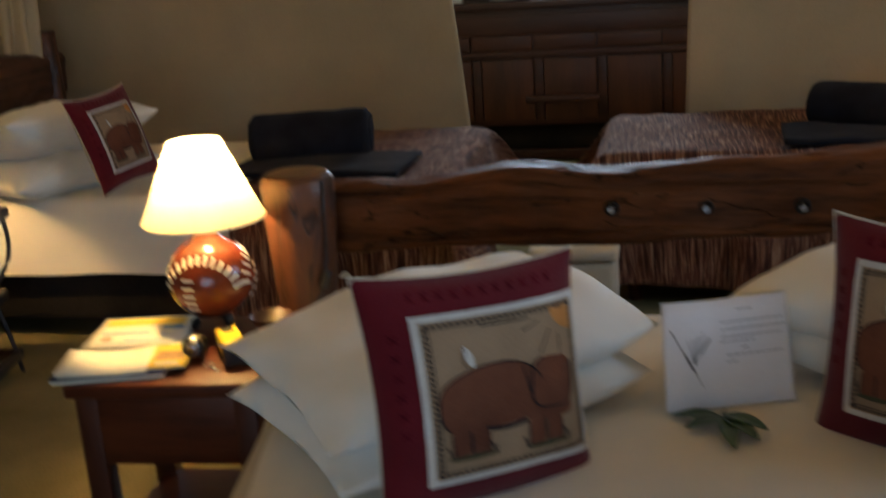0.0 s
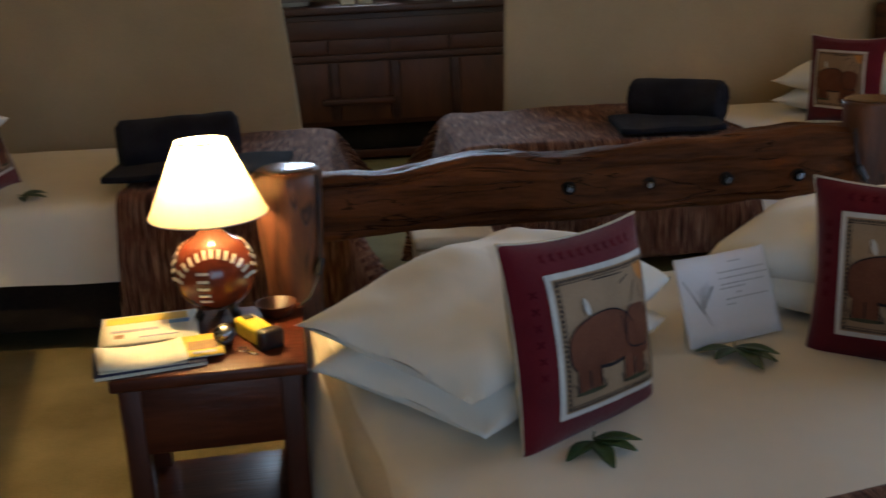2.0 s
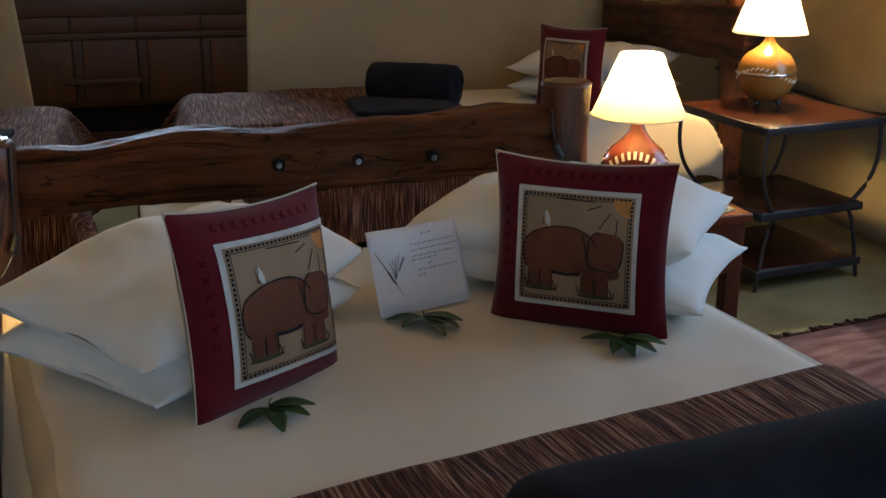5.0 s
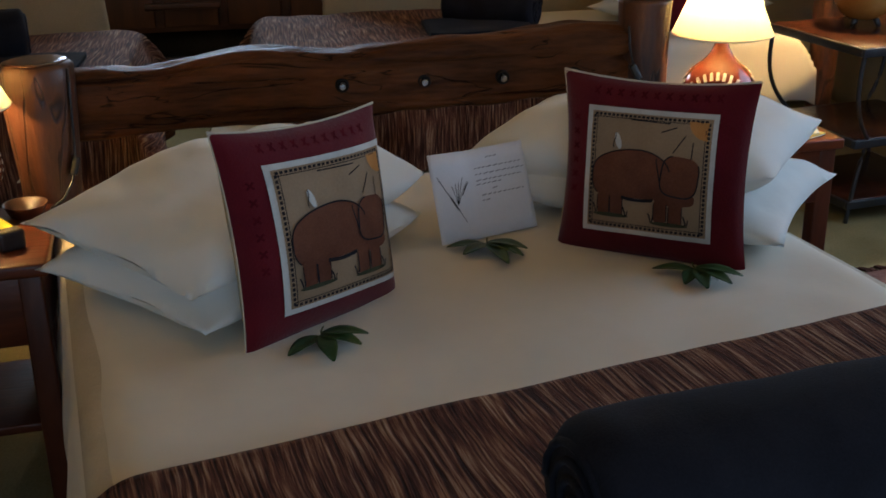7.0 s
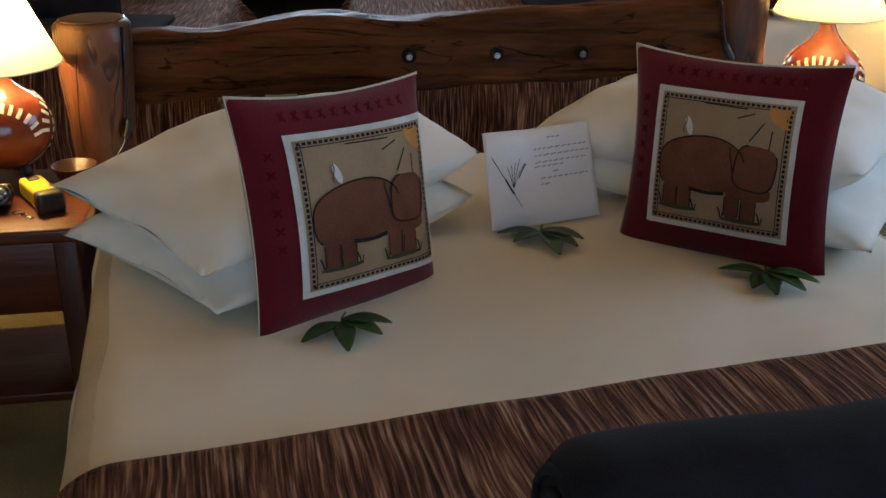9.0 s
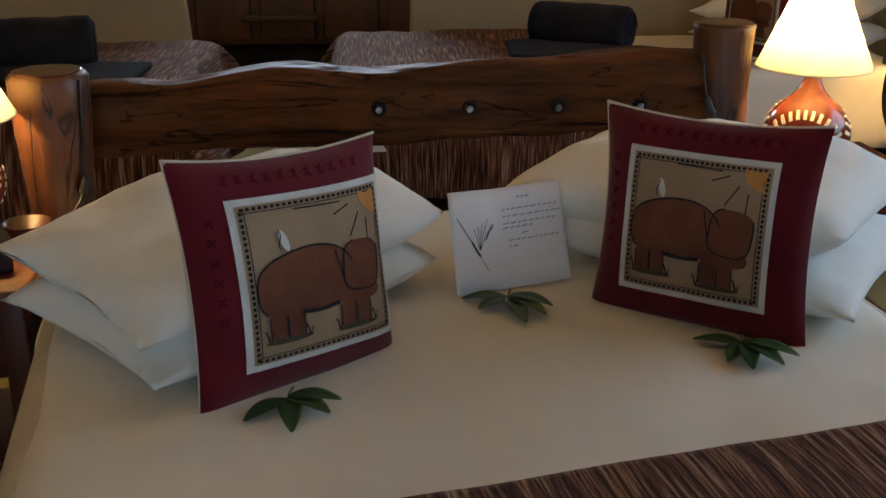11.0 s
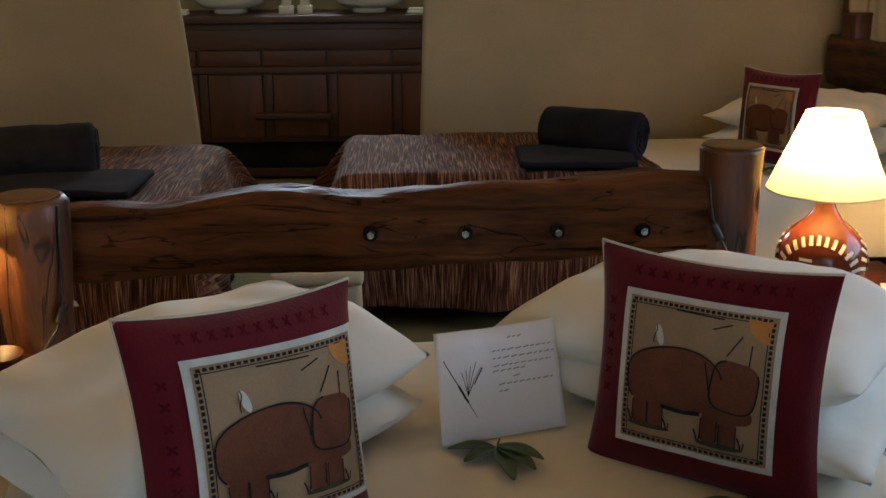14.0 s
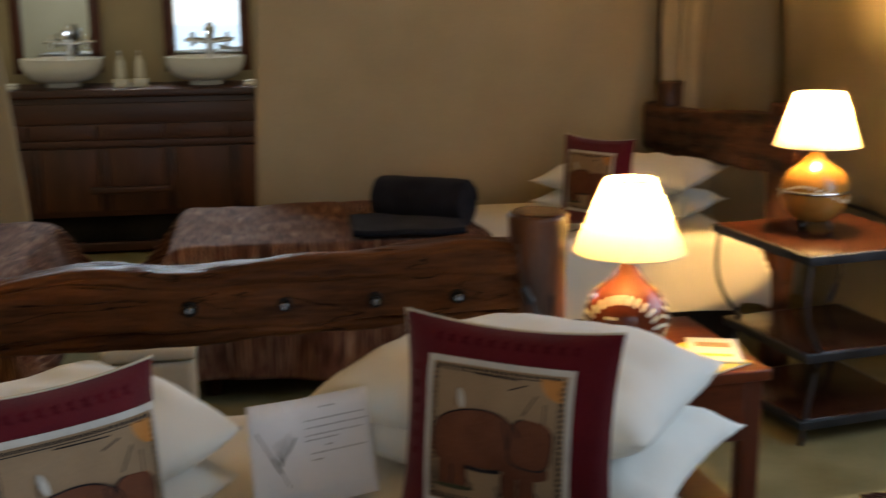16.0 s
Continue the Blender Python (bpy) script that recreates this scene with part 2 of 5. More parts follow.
def shade_material():
    m = bpy.data.materials.new("parchment_shade")
    m.use_nodes = True
    n, l = m.node_tree.nodes, m.node_tree.links
    n.remove(n["Principled BSDF"])
    tex = n.new("ShaderNodeTexNoise")
    tex.inputs["Scale"].default_value, tex.inputs["Detail"].default_value = 60, 4
    ramp = n.new("ShaderNodeValToRGB")
    ramp.color_ramp.elements[0].color, ramp.color_ramp.elements[1].color = (0.72, 0.62, 0.37, 1), (0.82, 0.73, 0.47, 1)
    l.new(tex.outputs["Fac"], ramp.inputs["Fac"])
    d, t, mx = n.new("ShaderNodeBsdfDiffuse"), n.new("ShaderNodeBsdfTranslucent"), n.new("ShaderNodeMixShader")
    mx.inputs[0].default_value = 0.6
    l.new(ramp.outputs[0], d.inputs[0])
    l.new(ramp.outputs[0], t.inputs[0])
    l.new(d.outputs[0], mx.inputs[1])
    l.new(t.outputs[0], mx.inputs[2])
    l.new(mx.outputs[0], n["Material Output"].inputs["Surface"])
    return m


SHADE = shade_material()


def glow(name, colour, strength):
    m = bpy.data.materials.new(name)
    m.use_nodes = True
    b = m.node_tree.nodes["Principled BSDF"]
    b.inputs["Emission Color"].default_value, b.inputs["Emission Strength"].default_value = (*colour, 1), strength
    return m


BULB = glow("bulb_glow", (1.0, 0.75, 0.4), 30.0)
MIRROR = bpy.data.materials.new("mirror_glass")
MIRROR.use_nodes = True
MIRROR.node_tree.nodes["Principled BSDF"].inputs["Metallic"].default_value = 1.0
MIRROR.node_tree.nodes["Principled BSDF"].inputs["Base Color"].default_value = (0.50, 0.53, 0.54, 1)
MIRROR.node_tree.nodes["Principled BSDF"].inputs["Roughness"].default_value = 0.02


# ---- builders ----
def mesh_of(name, bm, mat, smooth=True):
    bmesh.ops.recalc_face_normals(bm, faces=bm.faces)
    me = bpy.data.meshes.new(name)
    bm.to_mesh(me)
    bm.free()
    for f in me.polygons:
        f.use_smooth = smooth
    me.materials.append(mat)
    return me


def part(name, bm, mat, parent, label="", smooth=True, kind=""):
    ob = new(name, mesh_of(name, bm, mat, smooth))
    ob.parent = parent
    return tagged(ob, label, kind=kind)


def solid(name, bm, mat, label, category, kind="", smooth=True, group=""):
    return tagged(new(name, mesh_of(name, bm, mat, smooth)), label, category, group, kind)


def thing(name, m, label, category, group="", kind=""):
    ob = new(name)
    ob.empty_display_size = 0.1
    ob.matrix_world = m
    return tagged(ob, label, category, group, kind)


def box(bm, x0, x1, y0, y1, z0, z1, bevel=0.004, segments=2):
    made = bmesh.ops.create_cube(bm, size=1, matrix=Matrix.LocRotScale(((x0 + x1) / 2, (y0 + y1) / 2, (z0 + z1) / 2), None, (x1 - x0, y1 - y0, z1 - z0)))
    if bevel:
        edges = list({e for v in made["verts"] for e in v.link_edges})
        bmesh.ops.bevel(bm, geom=edges, offset=bevel, segments=segments, affect="EDGES", profile=0.6)
    return bm


def boxed(*args, **kw):
    return box(bmesh.new(), *args, **kw)


def grid(bm, nu, nv, f, uv=None, close_u=False):
    """A sheet of nu x nv cells from f(i / nu, j / nv); uv gives its UV."""
    rows = [[bm.verts.new(f(i / nu, j / nv)) for j in range(nv + 1)] for i in range(nu + (not close_u))]
    layer = bm.loops.layers.uv.verify() if uv else None
    for i in range(nu):
        for j in range(nv):
            k = (i + 1) % nu if close_u else i + 1
            face = bm.faces.new((rows[i][j], rows[k][j], rows[k][j + 1], rows[i][j + 1]))
            if uv:
                for loop, (a, c) in zip(face.loops, ((i, j), (i + 1, j), (i + 1, j + 1), (i, j + 1))):
                    loop[layer].uv = uv(a / nu, c / nv)
    return rows


def lathe(profile, n=40, bm=None, centre=(0, 0), wobble=None):
    """A turned form from (radius, z) pairs."""
    bm = bm or bmesh.new()

    def at(i, j):
        r, z = profile[round(j * (len(profile) - 1))]
        a = 2 * math.pi * i
        if wobble:
            r = r * (1 + wobble(a, z))
        return (centre[0] + r * math.cos(a), centre[1] + r * math.sin(a), z)

    rows = grid(bm, n, len(profile) - 1, at, close_u=True)
    for j in (0, -1):
        if profile[j][0] > 1e-4:
            bm.faces.new([row[j] for row in rows])
    bmesh.ops.remove_doubles(bm, verts=bm.verts, dist=1e-6)
    return bm


def tube(points, r, n=8, bm=None, taper=1.0):
    bm = bm or bmesh.new()
    pts = [Vector(p) for p in points]
    rings = []
    for k, p in enumerate(pts):
        d = (pts[min(k + 1, len(pts) - 1)] - pts[max(k - 1, 0)]).normalized()
        a = d.cross((0, 0, 1) if abs(d.z) < 0.9 else (1, 0, 0)).normalized()
        b = d.cross(a)
        q = r * (1 + (taper - 1) * k / (len(pts) - 1))
        rings.append([bm.verts.new(p + q * (math.cos(2 * math.pi * i / n) * a + math.sin(2 * math.pi * i / n) * b)) for i in range(n)])
    for s, t in zip(rings, rings[1:]):
        for i in range(n):
            bm.faces.new((s[i], s[(i + 1) % n], t[(i + 1) % n], t[i]))
    bm.faces.new(rings[0])
    bm.faces.new(rings[-1])
    return bm


def arc(a, b, bulge, n=12):
    """Points from a to b on a curve that swings out by the vector bulge."""
    a, b, bulge = Vector(a), Vector(b), Vector(bulge)
    return [a.lerp(b, k / n) + bulge * math.sin(math.pi * k / n) for k in range(n + 1)]


def rough(p, scale, seed=0.0):
    return noise.noise(Vector((p[0] * scale + seed, p[1] * scale - seed, p[2] * scale + 2 * seed)))

# ---- the large structure ----
def slab(name, x0, x1, y0, y1, z0, z1, mat, label, category):
    return solid(name, boxed(x0, x1, y0, y1, z0, z1, bevel=0), mat, label, category, "structure", smooth=False)


ground = bmesh.new()
grid(ground, 12, 12, lambda u, v: (-60 + 120 * u, -60 + 120 * v, -0.14))
solid("ground", ground, EARTH, "dry sandy ground outside the tent", "ground", "structure")
slab("floor", -3.4, 3.4, -5.1, 5.6, -0.1, 0.0, MAT, "olive-brown woven coir matting over the tent floor", "floor")


def canvas(name, foot, n, z0, z1, label, depth=0.03, seed=0.0, slant=None, folds=7.0, kind="structure", category="wall"):
    """A hanging canvas along a line in plan, with soft vertical folds; slant(z) shifts its far end along the line."""
    bm = bmesh.new()
    (ax, ay), (bx, by) = foot
    length = math.hypot(bx - ax, by - ay)
    tx, ty = (bx - ax) / length, (by - ay) / length

    def at(u, v):
        z = z0 + (z1 - z0) * v
        s = u * (length + (slant(z) if slant else 0.0))
        w = depth * (math.sin(folds * s + seed + 0.5 * math.sin(2 * z)) * 0.5 + 0.5 * noise.noise(Vector((s * 0.9 + seed, z * 0.35, seed))))
        w += 0.006 * noise.noise(Vector((s * 5, z * 4, seed)))
        return (ax + tx * s - ty * w, ay + ty * s + tx * w, z)

    grid(bm, n, 36, at)
    ob = solid(name, bm, CANVAS, label, category, kind)
    mod = ob.modifiers.new("thickness", "SOLIDIFY")
    mod.thickness, mod.offset = 0.012, 0
    return ob


canvas("wall_back_1", ((-3.25, 2.70), (-0.975, 2.70)), 120, 0.0, 2.75, "cream canvas tent wall with soft folds and a drawn edge", 0.016, 1.0, slant=lambda z: 0.05 - 0.085 * (z - 0.5) - 0.03 * (z - 0.9) ** 2)
canvas("wall_back_2", ((3.25, 2.70), (0.085, 2.70)), 150, 0.0, 2.75, "cream canvas tent wall behind the single bed", 0.016, 4.0, slant=lambda z: -0.035 * (z - 0.6))
canvas("wall_east_1", ((2.82, -4.95), (2.82, -1.4)), 50, 0.0, 2.75, "cream canvas side wall of the tent", 0.02, 2.2)
canvas("wall_east_2", ((2.82, 0.7), (2.82, 2.75)), 80, 0.0, 2.75, "cream canvas side wall of the tent", 0.035, 2.2)
canvas("wall_east_3", ((2.82, -1.4), (2.82, 0.7)), 40, 0.0, 1.0, "cream canvas side wall below a window", 0.01, 2.2)
canvas("wall_east_4", ((2.82, -1.4), (2.82, 0.7)), 40, 2.3, 2.75, "cream canvas side wall above a window", 0.01, 2.2)
canvas("wall_west", ((-3.2, 2.7), (-3.2, -4.95)), 150, 0.0, 2.75, "cream canvas side wall of the tent", 0.05, 6.1)
canvas("wall_front_1", ((-3.2, -4.95), (-1.2, -4.95)), 60, 0.0, 2.75, "cream canvas front wall of the tent", 0.03, 3.0)
canvas("wall_front_2", ((1.6, -4.95), (2.85, -4.95)), 40, 0.0, 2.75, "cream canvas front wall beside the entrance", 0.01, 3.0)
canvas("wall_front_3", ((-1.2, -4.95), (1.6, -4.95)), 40, 2.25, 2.75, "cream canvas valance over the entrance", 0.01, 5.0)
canvas("wall_bath_west", ((-2.3, 5.4), (-2.3, 2.74)), 40, 0.0, 2.75, "cream canvas wall of the washroom", 0.02, 1.4)
canvas("wall_bath_east", ((1.3, 2.74), (1.3, 5.4)), 40, 0.0, 2.75, "cream canvas wall of the washroom", 0.02, 7.4)
canvas("wall_bath_back_1", ((-2.3, 4.98), (1.3, 4.98)), 60, 0.0, 1.75, "cream canvas wall behind the washstand", 0.01, 2.4)
canvas("wall_bath_back_2", ((-2.3, 4.98), (1.3, 4.98)), 60, 2.3, 2.75, "cream canvas strip above the washroom vent", 0.01, 2.4)


def tent_roof():
    bm = bmesh.new()

    def at(u, v):
        x = -3.4 + 6.8 * u
        y = -5.1 + 10.7 * v
        sag = 0.05 * math.sin(y * 2.2) * (1 - abs(2 * u - 1))
        return (x, y, 2.72 + 0.75 * (1 - abs(2 * u - 1)) - sag)

    grid(bm, 24, 40, at)
    ob = solid("ceiling", bm, CANVAS, "cream canvas tent roof with a ridge", "ceiling", "structure")
    mod = ob.modifiers.new("thickness", "SOLIDIFY")
    mod.thickness = 0.02
    for name, y in (("wall_gable_front", -5.1), ("wall_gable_back", 5.6)):
        g = bmesh.new()
        vs = [g.verts.new(p) for p in ((-3.4, y, 2.6), (3.4, y, 2.6), (3.4, y, 2.72), (0, y, 3.5), (-3.4, y, 2.72))]
        face = g.faces.new(vs)
        ext = bmesh.ops.extrude_face_region(g, geom=[face])
        bmesh.ops.translate(g, vec=(0, 0.03, 0), verts=[e for e in ext["geom"] if isinstance(e, bmesh.types.BMVert)])
        solid(name, g, CANVAS, "cream canvas gable of the tent", "wall", "structure", smooth=False)


tent_roof()


# ---- beds ----
def log(length, half, mat_name, mat, parent, origin, axis="X", seed=0.0, top=None, under=None, grooves=(), label=""):
    """A rough-hewn beam along x or y. half: (depth, height) halves; top(s), under(s): how far the upper and lower sides rise at s in 0..1."""
    bm = bmesh.new()
    n = 140

    def at(i, j):
        a = 2 * math.pi * i
        s = j
        c, d = math.cos(a), math.sin(a)
        p = 0.42
        y = half[0] * math.copysign(abs(c) ** p, c)
        z = half[1] * math.copysign(abs(d) ** p, d)
        lift = (top(s) if top else 0.0) * max(0.0, z / half[1]) + (under(s) if under else 0.0) * max(0.0, -z / half[1])
        x = (s - 0.5) * length
        q = (x, y, z)
        k = 0.008 * rough((x * 0.8, y, z), 7, seed) + 0.007 * rough((x * 0.4, y, z), 28, seed)
        for g0, slope, depth, width in grooves:
            w = z - g0 - slope * x - 0.008 * noise.noise(Vector((x * 6, seed, g0 * 50)))
            run = max(0.0, noise.noise(Vector((x * 1.7 + g0 * 90, seed, 3.0))) + 0.35)
            k -= depth * run * math.exp(-(w / width) ** 2)
        y, z = y + k * c * 1.2, z + lift + k * d
        return (x, y, z) if axis == "X" else (-y, x, z)

    rows = grid(bm, 120, n, at, close_u=True)
    for j in (0, -1):
        bm.faces.new([r[j] for r in rows])
    bmesh.ops.translate(bm, vec=origin, verts=bm.verts)
    return part(mat_name, bm, mat, parent, label)


def trunk(name, r0, r1, z0, z1, mat, parent, origin, seed=0.0, label=""):
    """A peeled log post with an uneven girth and a rounded, flat-cut top."""
    prof = []
    for k in range(25):
        s = k / 24
        prof.append((r0 + (r1 - r0) * s + 0.006 * math.sin(7 * s + seed), z0 + (z1 - z0 - 0.012) * s))
    prof += [(r1 - 0.0015, z1 - 0.003), (r1 - 0.006, z1), (r1 * 0.6, z1 + 0.001), (r1 * 0.25, z1 + 0.001), (0, z1 + 0.001)]
    bm = lathe(prof, 36, wobble=lambda a, z: 0.07 * noise.noise(Vector((1.3 * math.cos(a) + seed, 1.3 * math.sin(a), z * 2.2))) + 0.025 * noise.noise(Vector((4 * math.cos(a), 4 * math.sin(a) + seed, z * 5))))
    bmesh.ops.translate(bm, vec=origin, verts=bm.verts)
    post = part(name, bm, mat, parent, label)
    top = lathe([(r1 * 0.90, z1 + 0.001), (r1 * 0.90, z1 + 0.003), (r1 * 0.86, z1 + 0.0042), (r1 * 0.5, z1 + 0.0052), (0, z1 + 0.0056)], 36, wobble=lambda a, z: 0.07 * noise.noise(Vector((1.3 * math.cos(a) + seed, 1.3 * math.sin(a), z1 * 2.2))))
    bmesh.ops.translate(top, vec=origin, verts=top.verts)
    part("cut_top", top, POLISHED, post, "polished end grain, glossy and flat")
    return post


def hexbolt(parent, x, y, z):
    # raised ring whose near-black colour stands for the shade inside a bolt hole
    dark = lathe([(0.0, 0.0), (0.012, 0.0), (0.013, 0.003), (0.016, 0.004), (0.018, 0.001), (0.0185, -0.01)], 20)
    bmesh.ops.transform(dark, matrix=pose(x, y, z, 90), verts=dark.verts)
    ring = part("bolt_hole_shade", dark, DARK, parent, "raised near-black ring, coloured for the shade of a countersunk bolt hole")
    nut = bmesh.new()
    bmesh.ops.create_cone(nut, segments=6, radius1=0.0105, radius2=0.0095, depth=0.016, cap_ends=True)
    bmesh.ops.bevel(nut, geom=list(nut.edges), offset=0.0012, segments=1, affect="EDGES")
    bmesh.ops.create_cone(nut, segments=12, radius1=0.006, radius2=0.005, depth=0.026, cap_ends=True)
    bmesh.ops.transform(nut, matrix=pose(x, y - 0.008, z, 90), verts=nut.verts)
    part("bolt", nut, STEEL, ring, "steel hexagon bolt", smooth=False)


def fold_over(s, half, r):
    """Position and drop of a cloth at arc length s from the middle of a bed of that half width with edge radius r."""
    a, sign = abs(s), (1 if s >= 0 else -1)
    flat = half - r
    if a <= flat:
        return s, 0.0
    turn = (a - flat) / r
    if turn <= math.pi / 2:
        return sign * (flat + r * math.sin(turn)), r * (1 - math.cos(turn))
    return sign * half, r + (a - flat - r * math.pi / 2)


def drape(hx, hy, top, x0, x1, y0, y1, nx, ny, lift=0.0, shear=0.0, r=0.06, wrinkle=0.004, seed=0.0, uv_turn=False, hem=0.0, ripple=0.012, skew=0.0, flare=0.03):
    """A cloth laid on a bed top of half sizes hx, hy; its edges are given as lengths along the cloth."""
    bm = bmesh.new()

    def lie(u, v):
        sx = x0 + (x1 - x0) * u
        sy = y0 + (y1 - y0) * v + shear * sx
        return sx + skew * sy, sy

    def at(u, v):
        sx, sy = lie(u, v)
        x, dx = fold_over(sx, hx + lift, r)
        y, dy = fold_over(sy, hy + lift, r)
        low = math.hypot(dx, dy) if dx and dy else dx + dy
        both = min(dx, dy)
        x += math.copysign(both * 0.5, sx) if both > 0 else 0
        y += math.copysign(both * 0.3, sy) if both > 0 else 0
        z = top + lift - low * (0.9 if both > 0 else 1.0)
        w = wrinkle * (noise.noise(Vector((sx * 3.1 + seed, sy * 3.4, seed))) + 0.5 * noise.noise(Vector((sx * 9 + seed, sy * 7, seed))))
        hang = min(1.0, max(0.0, low - r) / 0.25)
        wave = ripple * hang * (math.sin(9 * (sy if dx > dy else sx) + seed) + 0.6 * math.sin(21 * (sy if dx > dy else sx) + 2 * seed))
        if dx > r * 0.5 and dx >= dy:
            x += math.copysign(1, sx) * (wave + w + flare * hang)
        elif dy > r * 0.5:
            y += math.copysign(1, sy) * (wave + w + 0.03 * hang)
        z += w * (1 - hang) + hem * hang * noise.noise(Vector((sx * 2.2, sy * 2.2, seed)))
        return (x, y, max(z, 0.012))

    def uv(u, v):
        sx, sy = lie(u, v)
        return (sy, sx) if uv_turn else (sx, sy)

    grid(bm, nx, ny, at, uv)
    return bm


def thick(ob, t, offset=1.0):
    mod = ob.modifiers.new("thickness", "SOLIDIFY")
    mod.thickness, mod.offset = t, offset
    return ob


def pillow_mesh(a, b, h, seed=0.0, n=48, dent=0.0, blunt=False):
    """A stuffed pillow of half sizes a, b and half thickness h, with pointed corners and creased cotton."""
    bm = bmesh.new()

    def side(sign):
        def at(u, v):
            p, q = 2 * u - 1, 2 * v - 1
            x = a * p * (1 - 0.075 * (1 - q * q) * abs(p) ** 3)
            y = b * q * (1 - 0.075 * (1 - p * p) * abs(q) ** 3)
            if blunt and p > 0:
                y *= 1 - 0.10 * p ** 6
                x *= 1 - 0.05 * q ** 6 * p
            full = max(0.0, (1 - abs(p) ** (3.6 if blunt and p > 0 else 2.8)) * (1 - abs(q) ** 2.9)) ** 0.6
            crease = 0.013 * noise.noise(Vector((x * 9 + seed, y * 9, seed))) + 0.005 * noise.noise(Vector((x * 22 + seed, y * 16, seed))) + 0.022 * noise.noise(Vector((x * 3.5, y * 3.5 + seed, seed)))
            edge = 0.006 * math.sin(31 * x + seed) * math.sin(27 * y) * (1 - full)
            return (x, y, sign * h * full + (crease * full ** 0.5 + edge) * (1 if sign > 0 else 0.4) - dent * full * max(0, -p))

        return at

    grid(bm, n, n, side(1))
    grid(bm, n, n, side(-1))
    bmesh.ops.remove_doubles(bm, verts=bm.verts, dist=0.0008)
    return bm


def pillow(m, a=0.34, b=0.235, h=0.075, seed=0.0, label="plump white cotton pillow stacked on the bed", group="bed pillows", dent=0.0, blunt=False):
    ob = solid("pillow", pillow_mesh(a, b, h, seed, dent=dent, blunt=blunt), PILLOW, label, "pillow", group=group)
    ob.matrix_world = m
    return ob


def cushion(centre, U, V, label, seed=0.0, h=0.055, group="printed cushions", shift=0.0, e=0.665, ep=0.665):
    """A square scatter cushion: half vectors U (across) and V (up); a printed cloth panel on its front."""
    C, U, V = Vector(centre), Vector(U), Vector(V)
    N = U.cross(V).normalized()
    base = thing("cushion", Matrix.Translation(C - V), label, "cushion", group)
    off = V.copy()

    def surf(p, q, sign=1, lift=0.0):
        x = p * (1 - 0.085 * (1 - q * q) * abs(p) ** 3)
        y = q * (1 - 0.085 * (1 - p * p) * abs(q) ** 3)
        full = max(0.0, (1 - abs(p) ** 2.5) * (1 - abs(q) ** 2.5)) ** 0.55
        k = 0.006 * noise.noise(Vector((p * 2 + seed, q * 2, seed))) * full
        return off + U * x + V * y + N * (sign * h * full + k + lift)

    for name, sign, mat, lab in (("front_cover", 1, MAROON, "maroon cotton front"), ("back_cover", -1, CREAM, "cream cotton back")):
        bm = bmesh.new()
        grid(bm, 36, 36, lambda u, v: surf(2 * u - 1, 2 * v - 1, sign))
        part(name, bm, mat, base, lab)
    bm = bmesh.new()
    rim = [surf(p, q, 1) for p, q in [(-1 + k / 12, 1) for k in range(25)]]
    tube(rim, 0.0026, 6, bm)
    tube([surf(-1, 1 - k / 12, 1) for k in range(25)], 0.0014, 6, bm)
    part("piping", bm, CREAM, base, "pale seam along the edges")

    def patch(p0, p1, q0, q1, lift, bm, n=14):
        grid(bm, n, n, lambda u, v: surf(p0 + (p1 - p0) * u, q0 + (q1 - q0) * v, 1, lift))
        return bm

    def blob(outline, lift, bm):
        cx, cy = sum(p for p, _ in outline) / len(outline), sum(q for _, q in outline) / len(outline)
        grid(bm, len(outline), 6, lambda u, v: surf(cx + (outline[round(u * len(outline)) % len(outline)][0] - cx) * v, cy + (outline[round(u * len(outline)) % len(outline)][1] - cy) * v, 1, lift), close_u=True)
        bmesh.ops.remove_doubles(bm, verts=bm.verts, dist=1e-6)
        return bm

    def oval(cx, cy, rx, ry, power=2.0, n=32, turn=0.0):
        out = []
        for k in range(n):
            a = 2 * math.pi * k / n
            x = rx * math.copysign(abs(math.cos(a)) ** (2 / power), math.cos(a))
            y = ry * math.copysign(abs(math.sin(a)) ** (2 / power), math.sin(a))
            out.append((cx + x * math.cos(turn) - y * math.sin(turn), cy + x * math.sin(turn) + y * math.cos(turn)))
        return out

    def stroke(pts, w, lift, bm):
        for (ax, ay), (bx, by) in zip(pts, pts[1:]):
            dx, dy = bx - ax, by - ay
            d = math.hypot(dx, dy)
            nx, ny = -dy / d * w / 2, dx / d * w / 2
            bm.faces.new([bm.verts.new(surf(p, q, 1, lift)) for p, q in ((ax + nx, ay + ny), (ax - nx, ay - ny), (bx - nx, by - ny), (bx + nx, by + ny))])

    flat = surf

    def surf(p, q, sign=1, lift=0.0):
        return flat(p * ep / e + shift, q, sign, lift) if lift > 0.002 else flat(p, q, sign, lift)

    part("panel_border", patch(-e, e, -e, e, 0.0022, bmesh.new(), 22), WHITE_PRINT, base, "white frayed border of the panel")
    part("panel_field", patch(-e + 0.055, e - 0.05, -e + 0.055, e - 0.055, 0.0034, bmesh.new(), 22), TAN, base, "tan printed field")
    bm = bmesh.new()
    i = e - 0.085
    for k in range(26):
        a = -i + 2 * i * k / 26
        b = a + 2 * i / 26 * 0.66
        for pts in (((a, i), (b, i)), ((a, -i), (b, -i)), ((-i, a), (-i, b)), ((i, a), (i, b))):
            stroke(pts, 0.026, 0.0044, bm)
    for s in (-1, 1):
        stroke([(-i + 2 * i * k / 10, s * (i - 0.028)) for k in range(11)], 0.008, 0.0044, bm)
        stroke([(s * (i - 0.028), -i + 2 * i * k / 10) for k in range(11)], 0.008, 0.0044, bm)
